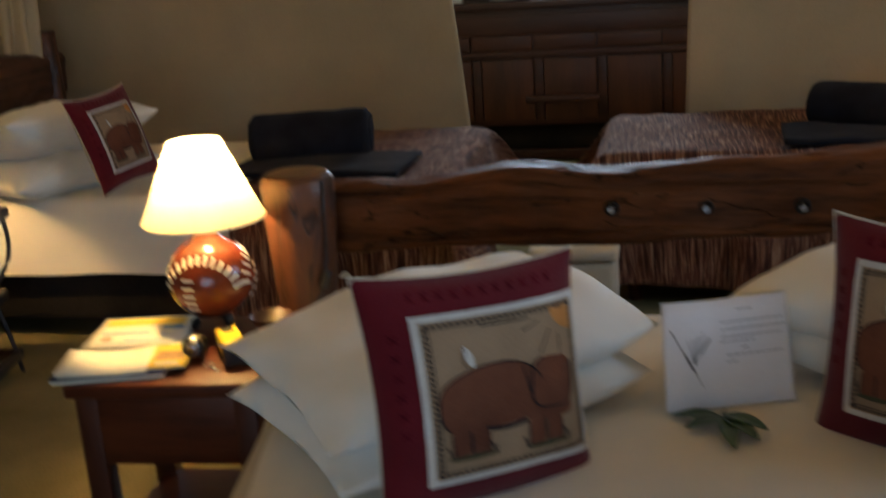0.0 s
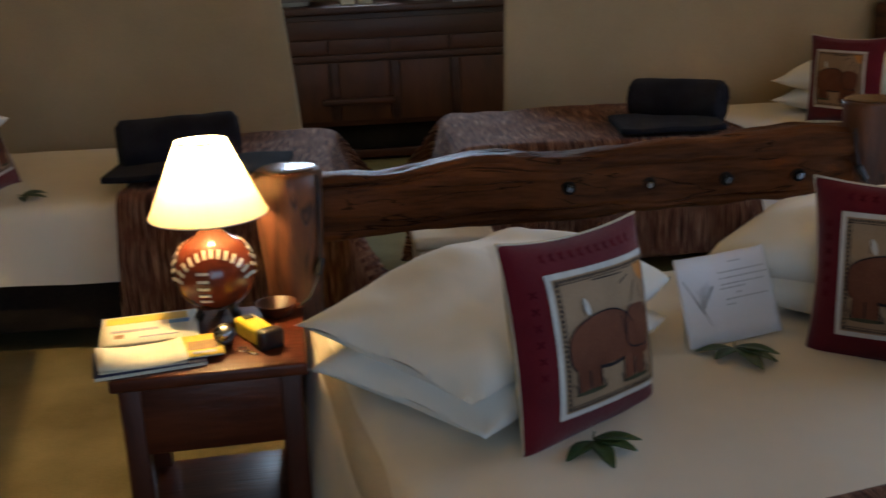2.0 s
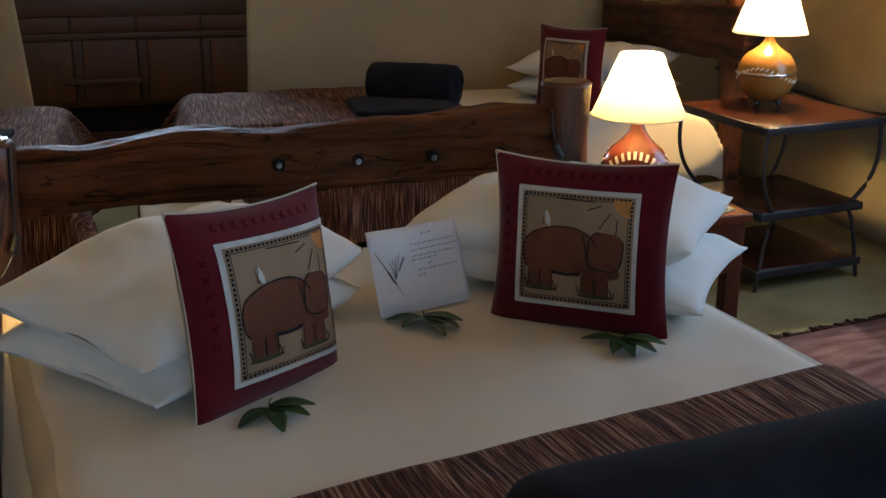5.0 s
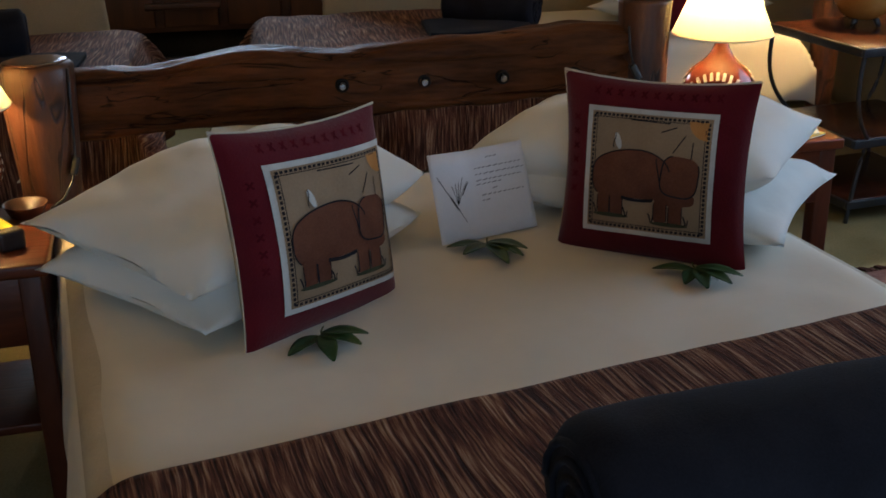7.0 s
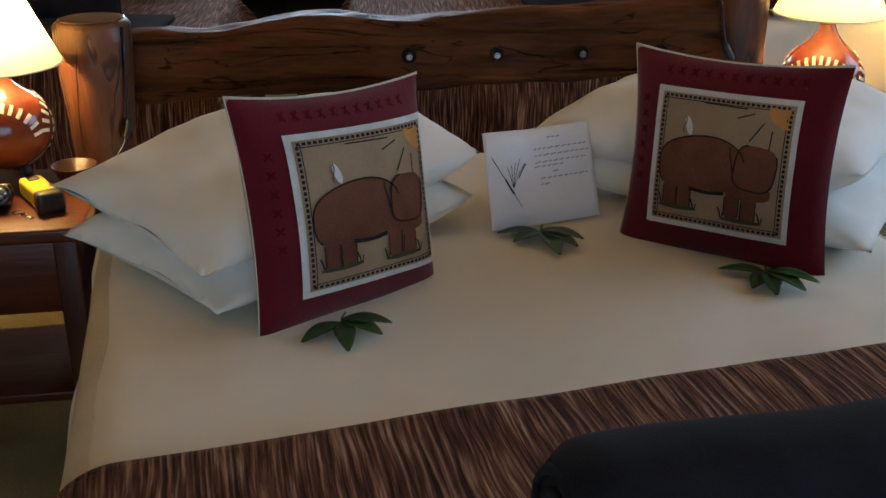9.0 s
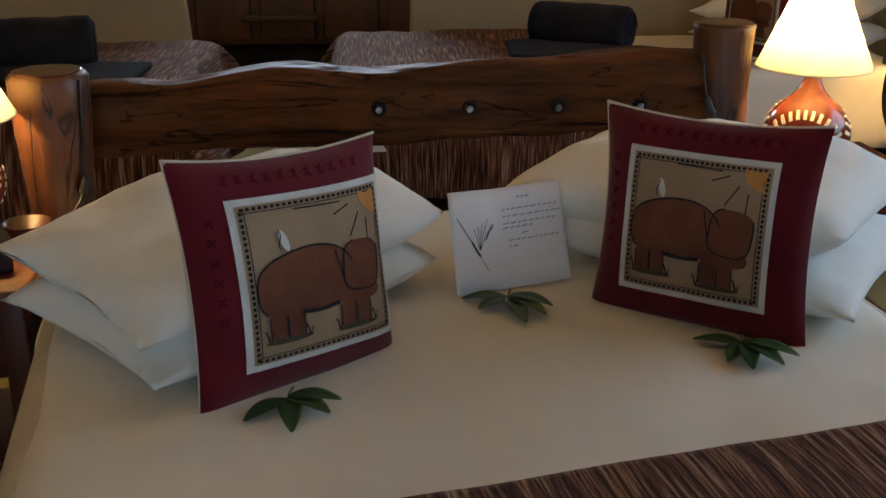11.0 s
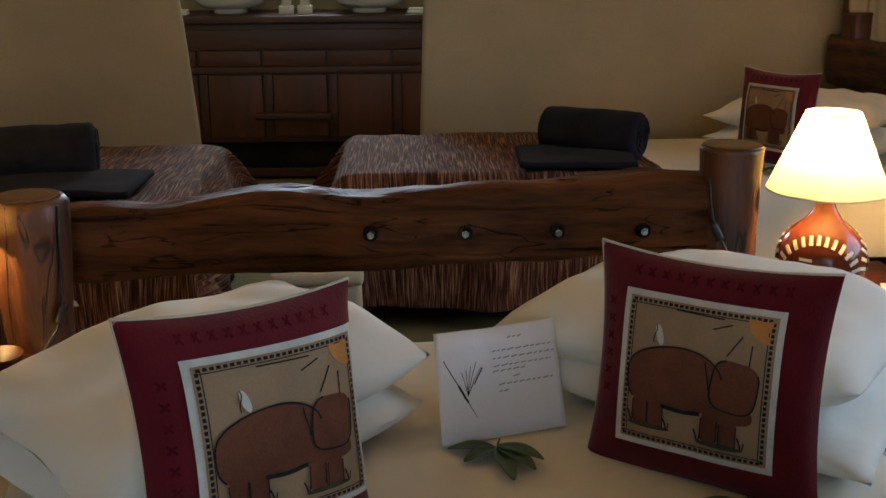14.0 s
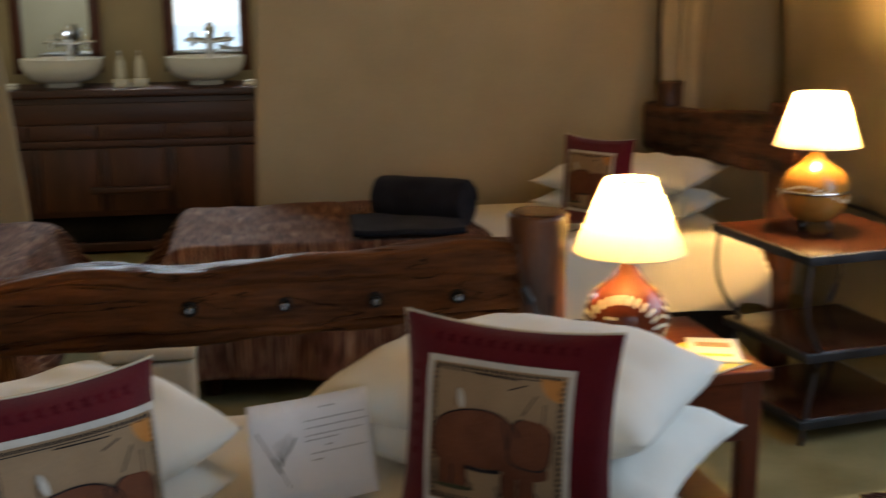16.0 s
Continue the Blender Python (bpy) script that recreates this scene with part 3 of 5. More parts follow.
    part("stitch_border", bm, BLACK_PRINT, base, "black dashed printed edging", kind="stuff")
    bm = bmesh.new()
    stroke([(0.27 - 0.03 * k, 0.50 - 0.012 * k) for k in range(6)], 0.012, 0.0044, bm)
    stroke([(0.36 - 0.028 * k, 0.42 - 0.045 * k) for k in range(5)], 0.012, 0.0044, bm)
    stroke([(0.44, 0.36), (0.435, 0.26), (0.43, 0.18)], 0.012, 0.0044, bm)
    stroke([(-0.2 + 0.08 * k, 0.545 - 0.002 * k) for k in range(6)], 0.012, 0.0044, bm)
    part("ray_stroke", bm, BLACK_PRINT, base, "black brush strokes")
    sun_shape = [(0.575, 0.575)] + [(0.575 - 0.19 * math.cos(a), 0.575 - 0.19 * math.sin(a)) for a in [k * math.pi / 20 for k in range(11)]]
    part("sun_shape", blob(sun_shape, 0.0046, bmesh.new()), ORANGE_PRINT, base, "orange quarter disc")
    body = [(x, y + 0.025 * math.sin(7 * x + 2.2)) for x, y in oval(-0.165, -0.035, 0.40, 0.25, 2.9, 48)]
    snout = oval(0.33, 0.0, 0.185, 0.205, 3.4, 40, -0.10)
    part("printed_shape", blob(body, 0.0050, bmesh.new()), BROWN_PRINT, base, "plain brown printed oblong")
    part("printed_shape", blob(oval(0.29, -0.225, 0.20, 0.075, 3.0, 32), 0.0053, bmesh.new()), BROWN_PRINT, base, "plain brown printed band")
    part("printed_shape", blob(snout, 0.0060, bmesh.new()), BROWN_PRINT, base, "plain brown printed oval")
    for cx, cy in ((-0.43, -0.34), (-0.29, -0.35), (0.16, -0.37), (0.31, -0.385)):
        part("printed_shape", blob(oval(cx, cy, 0.068, 0.125, 4.0, 28), 0.0056, bmesh.new()), BROWN_PRINT, base, "plain brown printed block")
    part("pale_shape", blob(oval(-0.31, 0.315, 0.030, 0.088, 2.0, 24, 0.30), 0.0064, bmesh.new()), WHITE_PRINT, base, "small white printed oval")
    for cx, cy in ((-0.35, -0.465), (0.25, -0.50)):
        part("ground_shape", blob(oval(cx, cy, 0.19, 0.022, 2.0, 24), 0.0062, bmesh.new()), GREEN_PRINT, base, "dark olive printed patch")
    bm = bmesh.new()
    stroke(body[2:30], 0.014, 0.0066, bm)
    stroke(snout[12:40] + snout[:5], 0.015, 0.0070, bm)
    stroke([(0.11 - 0.02 * math.cos(3 * k / 8), 0.17 - 0.028 * k) for k in range(9)], 0.012, 0.0068, bm)
    stroke([(-0.24 + 0.036 * k, -0.262 - 0.016 * math.sin(math.pi * k / 9)) for k in range(10)], 0.034, 0.0068, bm)
    stroke([(-0.345 + 0.012 * math.sin(k), 0.40 - 0.026 * k) for k in range(7)], 0.008, 0.0070, bm)
    for cx, cy in ((-0.43, -0.34), (-0.29, -0.35), (0.16, -0.37), (0.31, -0.385)):
        for side in (-1, 1):
            stroke([(cx + side * 0.066, cy + 0.08 - 0.03 * k) for k in range(7)], 0.009, 0.0068, bm)
    for gx, gy in ((-0.51, -0.45), (-0.19, -0.46), (0.07, -0.49), (0.42, -0.49)):
        stroke([(gx, gy), (gx - 0.012, gy + 0.05), (gx - 0.03, gy + 0.095)], 0.014, 0.0068, bm)
        stroke([(gx + 0.012, gy), (gx + 0.022, gy + 0.06)], 0.010, 0.0068, bm)
    part("brushed_outline", bm, BLACK_PRINT, base, "black brushed outline", kind="stuff")
    bm = bmesh.new()
    for k in range(11):
        p = -0.62 + 0.124 * k
        stroke([(p, 0.80), (p + 0.05, 0.88)], 0.022, 0.0014, bm)
        stroke([(p + 0.05, 0.79), (p, 0.87)], 0.022, 0.0014, bm)
    for k in range(6):
        q = 0.55 - 0.15 * k
        stroke([(-0.84, q), (-0.77, q - 0.06)], 0.022, 0.0014, bm)
        stroke([(-0.77, q), (-0.84, q - 0.06)], 0.022, 0.0014, bm)
    part("stamped_pattern", bm, MAROON_DARK, base, "faint dark stamped marks on the maroon cloth", kind="stuff")
    return base


def rolled_blanket(m, length, r, label, seed=0.0, flap=0.0, width=0.0, turn=0.0, slide=0.0):
    """A fleece rolled to a cylinder along x, with the spiral of its layers at the ends; flap: the flat rest under it, towards -y, turned and slid aside."""
    base = thing("rolled_blanket", m, label, "blanket", "rolled blankets")
    bm = bmesh.new()

    def at(i, j):
        a = 2 * math.pi * i
        e = 1 - abs(2 * j - 1)
        k = min(1.0, e * 14) ** 0.5
        rr = r * (0.80 + 0.20 * k) * (1 + 0.04 * noise.noise(Vector((math.cos(a) * 1.5, math.sin(a) * 1.5 + seed, j * 4))) + 0.02 * noise.noise(Vector((j * 11, a, seed))))
        return ((j - 0.5) * length, rr * math.cos(a) * 1.06, r + rr * math.sin(a) * 0.98)

    rows = grid(bm, 40, 46, at, close_u=True)
    for j in (0, -1):
        bm.faces.new([q[j] for q in rows])
    part("roll", bm, FLEECE, base)
    for s in (-1, 1):
        bm = bmesh.new()
        pts = []
        for k in range(70):
            a = k * 0.32
            q = r * 0.78 * (1 - k / 74)
            pts.append((s * (length / 2 + 0.001), q * math.cos(a), r + q * math.sin(a)))
        tube(pts, 0.006, 6, bm)
        part("layer_edge", bm, FLEECE, base)
    if flap:
        bm = bmesh.new()
        w = width or length

        def flat(u, v):
            x, y = (u - 0.5) * w, -v * flap
            z = 0.012 + 0.010 * noise.noise(Vector((x * 5, y * 5, seed)))
            drop = max(0.0, -y - (flap - 0.16))
            return (x, y + drop * 0.4, z + 0.012 - drop * 0.0)

        grid(bm, 24, 24, flat)
        bmesh.ops.transform(bm, matrix=pose(slide * math.cos(radians(turn)), slide * math.sin(radians(turn)), 0, 0, 0, turn), verts=bm.verts)
        thick(part("flat_end", bm, FLEECE, base), 0.022)
    return base


def leaf_mesh(length, width):
    bm = bmesh.new()

    def at(u, v):
        s = u
        w = width * math.sin(math.pi * min(1, s * 0.94 + 0.03)) ** 0.75 * (1 - 0.35 * s)
        q = 2 * v - 1
        return (length * s, w * q * 0.5, 0.005 * math.sin(math.pi * s) + 0.09 * w * abs(q) + 0.002)

    grid(bm, 14, 6, at)
    return bm


def sprig(x, y, z, turn, label, size=1.0, leaves=((-43, 0.09), (7, 0.106), (50, 0.085), (78, 0.083))):
    """A sprig of long glossy leaves that fan out from one stem."""
    base = thing("leaf_sprig", pose(x, y, z, 0, 0, turn), label, "leaves", "leaf sprigs")
    for k, (a, d) in enumerate(leaves):
        bm = leaf_mesh(d * size, 0.042 * size)
        bmesh.ops.transform(bm, matrix=pose(0, 0, 0.001 + 0.002 * k, 0, 0, a - 90), verts=bm.verts)
        thick(part("leaf", bm, LEAF, base), 0.0008)
    part("stem", tube([(0.005, 0.03 * size, 0.008), (0, 0.012 * size, 0.008), (0, -0.01, 0.006)], 0.002, 6), STEM, base, "pale green stem")
    return base


# the double bed
BED_TOP = 0.615
bed = thing("double_bed", pose(0, 0, 0), "double bed with a rough-hewn log headboard and peeled log posts", "bed")


def beam_top(s):
    return -0.035 + 0.030 * s + 0.040 * min(1.0, max(0.0, (s - 0.05) / 0.28)) ** 1.3 + 0.008 * math.sin(9 * s) + 0.006 * math.sin(23 * s)


log(1.57, (0.058, 0.093), "headboard_beam", LOG_X, bed, (-0.035, 0.062, 0.814), seed=2.0, top=beam_top, under=lambda s: -0.014 + 0.062 * s,
    grooves=((-0.052, 0.0, 0.030, 0.005), (0.055, -0.02, 0.022, 0.005), (0.028, 0.015, 0.018, 0.004), (-0.015, 0.03, 0.014, 0.004), (0.08, 0.01, 0.014, 0.004)), label="dark rough-hewn headboard beam with cracks")
trunk("post", 0.062, 0.081, 0.0, 0.946, LOG_Z, bed, (-0.784, -0.085, 0), 1.0, "peeled reddish log post, polished flat on top")
trunk("post", 0.066, 0.0755, 0.0, 1.014, LOG_Z, bed, (0.778, 0.045, 0), 5.0, "peeled reddish log post, polished flat on top")
for bx in (-0.05, 0.165, 0.376, 0.572):
    hexbolt(bed, bx, -0.0, 0.829)
part("lower_rail", boxed(-0.76, 0.73, 0.02, 0.10, 0.30, 0.42, bevel=0.012), LOG_X, bed, "dark lower headboard rail")
bed_base = part("base", boxed(-0.75, 0.75, -1.0, 0.86, 0.10, 0.34, bevel=0.01), DARK, bed, "dark fabric bed base")
for lx, ly in ((-0.6, -0.15), (0.75, -0.15), (-0.5, -1.9), (0.8, -1.9)):
    part("leg", lathe([(0.03, 0), (0.035, 0.1), (0.035, 0.101)], 16, centre=(lx, ly)), REDWOOD_Z, bed)
BED = pose(0.173, -1.06, 0, 0, 0, 9.5)
mattress = part("mattress", boxed(-0.78, 0.78, -1.0, 0.965, 0.34, BED_TOP - 0.012, bevel=0.05, segments=4), CREAM, bed)
mattress.matrix_world = BED
bed_base.matrix_world = BED
sheet = solid("bed_sheet", drape(0.79, 1.02, BED_TOP, -1.19, 1.19, -1.3, 1.00, 110, 115, 0, r=0.10, wrinkle=0.009, seed=1.0), SHEET, "smooth white sheet tucked over the double bed", "bed sheet")
sheet.matrix_world = BED
throw = thing("bed_throw", BED, "brown striped woven throw across the foot of the bed", "bed throw", "woven throws")
thick(part("cloth", drape(0.79, 1.02, BED_TOP, -1.17, 1.12, -0.88, -0.235, 130, 60, 0.008, shear=0.07, r=0.105, wrinkle=0.006, seed=3.0), THROW, throw), 0.006)
thick(part("hem", drape(0.79, 1.02, BED_TOP, -1.17, 1.12, -0.245, -0.234, 130, 3, 0.0105, shear=0.07, r=0.105, wrinkle=0.006, seed=3.0), THROW, throw, "narrow turned hem"), 0.003)

rolled_blanket(pose(0.505, -1.735, BED_TOP + 0.013, 0, 0, 9), 0.92, 0.108, "thick dark grey fleece blanket rolled up on the throw", 2.0)

pillow(pose(-0.315, -0.665, BED_TOP + 0.058, 2, -2, 45), h=0.07, blunt=True, seed=1.0, label="plump white cotton pillow at the bottom of a stack")
pillow(pose(-0.32, -0.64, BED_TOP + 0.142, 5, -4, 43), 0.35, 0.245, 0.080, blunt=True, seed=2.5, label="plump white cotton pillow on top of another")
pillow(pose(0.645, -0.48, BED_TOP + 0.060, -2, -2, 140), 0.35, 0.245, 0.072, blunt=True, seed=4.0, label="plump white cotton pillow at the bottom of a stack")
pillow(pose(0.62, -0.452, BED_TOP + 0.160, 2, -3, -40), 0.358, 0.255, 0.095, blunt=True, seed=5.5, label="plump white cotton pillow on top of another")

cushion((-0.190, -0.928, 0.786), Vector((0.205, 0.178, -0.02)) * 0.735, Vector((-0.022, 0.032, 0.271)) * 0.735, "maroon cushion with a printed tan panel, leaning on the pillows", 1.0, shift=0.14, e=0.68, ep=0.79)
cushion((0.525, -0.747, 0.785), Vector((0.224, -0.159, 0.003)) * 0.745, Vector((0.022, 0.048, 0.262)) * 0.74, "maroon cushion with a printed tan panel, leaning on the pillows", 7.0)

sprig(-0.191, -1.055, BED_TOP + 0.006, 0, "sprig of dark green leaves laid on the sheet")
sprig(0.189, -0.680, BED_TOP + 0.006, 0, "sprig of dark green leaves laid below the card", leaves=((-94, 0.088), (-52, 0.078), (8, 0.122), (32, 0.105), (52, 0.092)))
sprig(0.564, -0.905, BED_TOP + 0.006, 0, "sprig of dark green leaves laid under a cushion", leaves=((-110, 0.085), (-36, 0.08), (-9, 0.10), (22, 0.098), (48, 0.096)))


def greeting_card():
    base = thing("greeting_card", Matrix.Translation((0.09, -0.665, BED_TOP + 0.004)), "folded white card with handwriting and a grass drawing, propped up", "card")
    A, U, W = Vector((0, 0, 0.004)), Vector((0.225, 0.075, 0)), Vector((-0.012, 0.115, 0.165))
    N = U.cross(W).normalized()

    def at(u, v, lift=0.0):
        return A + U * u + W * v + N * (lift - 0.012 * abs(u - 0.42) ** 0.8 * -1.6)

    bm = bmesh.new()
    grid(bm, 24, 6, at)
    thick(part("sheet_of_card", bm, PAPER, base), 0.0012, 0)

    def line(bm, pts, w, lift=0.0016):
        for (ax, ay), (bx, by) in zip(pts, pts[1:]):
            dx, dy = bx - ax, by - ay
            d = math.hypot(dx, dy)
            nx, ny = -dy / d * w / 2, dx / d * w / 2
            bm.faces.new([bm.verts.new(at(p, q, lift)) for p, q in ((ax + nx, ay + ny), (ax - nx, ay - ny), (bx - nx, by - ny), (bx + nx, by + ny))])

    rnd = random.Random(4)
    bm = bmesh.new()
    for q, p0, p1 in ((0.88, 0.60, 0.72), (0.77, 0.47, 0.95), (0.70, 0.47, 0.97), (0.63, 0.47, 0.93), (0.585, 0.46, 0.72), (0.52, 0.62, 0.68), (0.46, 0.50, 0.95), (0.40, 0.50, 0.58)):
        p = p0
        while p < p1:
            w = rnd.uniform(0.02, 0.055)
            line(bm, [(p, q), (min(p + w, p1), q + 0.01)], 0.014)
            p += w + 0.014
    part("handwriting", bm, GREY_INK, base, "rows of small grey handwriting marks", kind="stuff")
    bm = bmesh.new()
    line(bm, [(0.06, 0.74), (0.14, 0.56), (0.20, 0.44), (0.245, 0.33)], 0.008)
    line(bm, [(0.17, 0.50), (0.22, 0.38), (0.24, 0.345)], 0.018)
    for k, (p, q) in enumerate(((0.20, 0.62), (0.24, 0.64), (0.28, 0.66), (0.33, 0.70), (0.37, 0.65))):
        line(bm, [(0.24, 0.40), ((0.24 + p) / 2, (0.44 + q) / 2), (p, q)], 0.005)
    line(bm, [(0.30, 0.50), (0.33, 0.56), (0.38, 0.64)], 0.010)
    line(bm, [(0.245, 0.33), (0.27, 0.27), (0.30, 0.20)], 0.005)
    part("grass_drawing", bm, BLACK_PRINT, base, "dark drawing of dry grass")


greeting_card()


# box added in place of an unidentified pale shape on the floor
def pale_box_stand_in():
    base = thing("pale_box_stand_in", pose(-0.29, 1.33, 0, 0, 0, 2), "pale cloth-covered lidded box standing in for an unidentified pale shape between the beds", "box")
    part("body", boxed(-0.15, 0.15, -0.13, 0.13, 0.0, 0.315, bevel=0.03, segments=4), CREAM, base)
    part("lid", boxed(-0.16, 0.16, -0.14, 0.14, 0.317, 0.365, bevel=0.022, segments=4), CREAM, base, "soft white cloth-covered lid")


pale_box_stand_in()


def cable(points, label, name="lamp_cable"):
    base = thing(name, Matrix.Translation(points[0]), label, "cable")
    p0 = Vector(points[0])
    part("cord", tube([Vector(p) - p0 for p in points], 0.0032, 6), BLACK_PLASTIC, base)
    k = len(points) // 2
    a, b = Vector(points[k]) - p0, Vector(points[k + 1]) - p0
    d = (b - a).normalized() * 0.022
    part("switch", tube([a - d, a - d * 0.8, a + d * 0.8, a + d], 0.010, 8), BLACK_PLASTIC, base, "black inline switch")


cable([(-0.706, -0.125, 0.935), (-0.708, -0.128, 0.86), (-0.712, -0.132, 0.76), (-0.716, -0.14, 0.70), (-0.725, -0.155, 0.665), (-0.745, -0.185, 0.632), (-0.775, -0.205, 0.617)], "black lamp cord with a switch hanging on the bed post")
cable([(0.715, -0.012, 0.95), (0.718, -0.014, 0.90), (0.725, -0.018, 0.86), (0.735, -0.022, 0.83), (0.76, -0.03, 0.78), (0.79, -0.04, 0.72), (0.84, -0.02, 0.66)], "black lamp cord with a switch hanging on the bed post")


# ---- bedside tables and lamps ----
def nightstand(m, w, d, h, label):
    base = thing("nightstand", m, label, "nightstand", "wooden nightstands")
    part("tabletop", boxed(-w / 2 - 0.015, w / 2 + 0.015, -d / 2 - 0.015, d / 2 + 0.015, h - 0.03, h, bevel=0.007, segments=3), REDWOOD, base, "polished reddish wooden top")
    for s in (-1, 1):
        part("side_apron", boxed(s * (w / 2 - 0.012) - 0.01, s * (w / 2 - 0.012) + 0.01, -d / 2 + 0.04, d / 2 - 0.04, h - 0.19, h - 0.03), REDWOOD, base)
        part("apron", boxed(-w / 2 + 0.04, w / 2 - 0.04, s * (d / 2 - 0.012) - 0.01, s * (d / 2 - 0.012) + 0.01, h - 0.19, h - 0.03), REDWOOD, base)
        for t in (-1, 1):
            part("leg", boxed(s * (w / 2 - 0.025) - 0.025, s * (w / 2 - 0.025) + 0.025, t * (d / 2 - 0.025) - 0.025, t * (d / 2 - 0.025) + 0.025, 0, h - 0.03, bevel=0.005), REDWOOD_Z, base)
    part("shelf", boxed(-w / 2 + 0.02, w / 2 - 0.02, -d / 2 + 0.02, d / 2 - 0.02, 0.20, 0.222, bevel=0.004), REDWOOD, base)
    return base


NS_L = pose(-0.965, -0.372, 0, 0, 0, 5)
NS_TOP = 0.612
nightstand(NS_L, 0.40, 0.385, NS_TOP, "dark red wooden nightstand with a low shelf")
NS_R = pose(1.115, 0.185, 0, 0, 0, 4)
nightstand(NS_R, 0.42, 0.46, NS_TOP, "dark red wooden nightstand beside the bed post")


def table_lamp(m, label, body_mat, shade=(0.150, 0.072, 0.205), body=0.082, neck=0.235, style="arch", azimuth=-90.0, watts=LAMP_WATTS):
    """A gourd lamp: turned body with ivory inlay, three feet, cone shade and bulb."""
    base = thing("table_lamp", m, label, "lamp", "table lamps")
    R, c = body, body + 0.024
    prof = []
    for k in range(4, 21):
        a = math.pi * k / 26
        prof.append((R * math.sin(a) * 1.04, c - R * math.cos(a)))
    z1 = prof[-1][1]
    r1 = prof[-1][0]
    for k in range(1, 11):
        s = k / 10
        prof.append((0.016 + (r1 - 0.016) * (1 - s) ** 2.3, z1 + (neck - z1) * s))
    part("body", lathe([(0, prof[0][1])] + prof + [(0, neck)], 48), body_mat, base, "glossy gourd body")
    for k in range(3):
        a = radians(90 + 120 * k)
        q = Vector((math.cos(a), math.sin(a), 0))
        part("foot", tube([q * R * 0.40 + Vector((0, 0, 0.04)), q * R * 0.50 + Vector((0, 0, 0.02)), q * R * 0.56 + Vector((0, 0, 0.004))], 0.013, 8, taper=0.8), BLACK_PLASTIC, base, "small dark foot")

    def on(az, el, lift):
        a, e = radians(az), radians(el)
        return Vector((R * 1.04 * math.cos(e) * math.cos(a), R * 1.04 * math.cos(e) * math.sin(a), c + R * math.sin(e))) + lift * Vector((math.cos(e) * math.cos(a), math.cos(e) * math.sin(a), math.sin(e)))

    def tile(az, el, turn, length, width):
        bm = bmesh.new()
        ct, st = math.cos(turn), math.sin(turn)
        ce = max(0.3, math.cos(radians(el)))
        tops, feet = [], []
        for x, y in ((-length, -width), (0, -width), (length, -width), (length, width), (0, width), (-length, width)):
            da, de = (x * ct - y * st) / ce, x * st + y * ct
            tops.append(bm.verts.new(on(az + da, el + de, 0.0020)))
            feet.append(bm.verts.new(on(az + da, el + de, -0.003)))
        bm.faces.new(tops)
        for i in range(6):
            bm.faces.new((tops[i], feet[i], feet[(i + 1) % 6], tops[(i + 1) % 6]))
        part("inlay", bm, INLAY, base, smooth=False)

    if style == "arch":
        for side in (0, 120, 240):
            a0 = azimuth + side
            for k in range(13):
                f = radians(12 + 156 * k / 12)
                tile(a0 + 54 * math.cos(f), -12 + 52 * math.sin(f), f, 7.0, 2.2)
            for k in range(5):
                tile(a0 - 14, 12 - 11 * k, 0.0, 8.0, 1.9)
    else:
        for k in range(36):
            tile(k * 10.0, 2 + 14 * math.sin(radians(k * 20)), radians(40), 4.0, 1.6)
        bm = bmesh.new()
        band = [on(a, 4, 0.0) for a in range(0, 361, 10)]
        tube(band, 0.007, 8, bm)
        part("band", bm, CHROME, base, "silvery metal band")
    r0, r2, h = shade
    z0 = neck + 0.003
    bm = bmesh.new()
    grid(bm, 56, 10, lambda i, j: ((r0 + (r2 - r0) * j) * math.cos(2 * math.pi * i), (r0 + (r2 - r0) * j) * math.sin(2 * math.pi * i), z0 + h * j), close_u=True)
    part("shade", bm, SHADE, base, "glowing cream parchment cone shade")
    for name, rr, z in (("lower_rim", r0, z0), ("upper_rim", r2, z0 + h)):
        part(name, tube([(rr * math.cos(a), rr * math.sin(a), z) for a in [2 * math.pi * k / 48 for k in range(49)]], 0.0022, 6), PAPER_WARM, base)
    part("socket", lathe([(0.013, neck - 0.004), (0.015, neck + 0.04), (0.011, neck + 0.06), (0, neck + 0.06)], 16), BLACK_PLASTIC, base)
    bulb = [(0.0, 0.0), (0.012, 0.002), (0.02, 0.02), (0.027, 0.045), (0.024, 0.065), (0.012, 0.08), (0, 0.083)]
    part("bulb", lathe([(r, neck + 0.058 + z) for r, z in bulb], 20), BULB, base, "lit warm light bulb")
    lamp = bpy.data.lights.new("bulb_light", "POINT")
    lamp.energy, lamp.color, lamp.shadow_soft_size = watts, LAMP_COLOUR, 0.035
    light = new("bulb_light", lamp)
    light.parent = base
    light.location = (0, 0, neck + 0.145)
    return base


table_lamp(pose(-0.968, -0.222, NS_TOP), "lit table lamp with a reddish gourd base and cone shade", CALABASH, shade=(0.142, 0.062, 0.178), body=0.098, neck=0.262, azimuth=-84)
table_lamp(pose(1.01, 0.06, NS_TOP), "lit table lamp with a reddish gourd base and cone shade", CALABASH, shade=(0.138, 0.062, 0.178), body=0.101, neck=0.292, azimuth=-116)


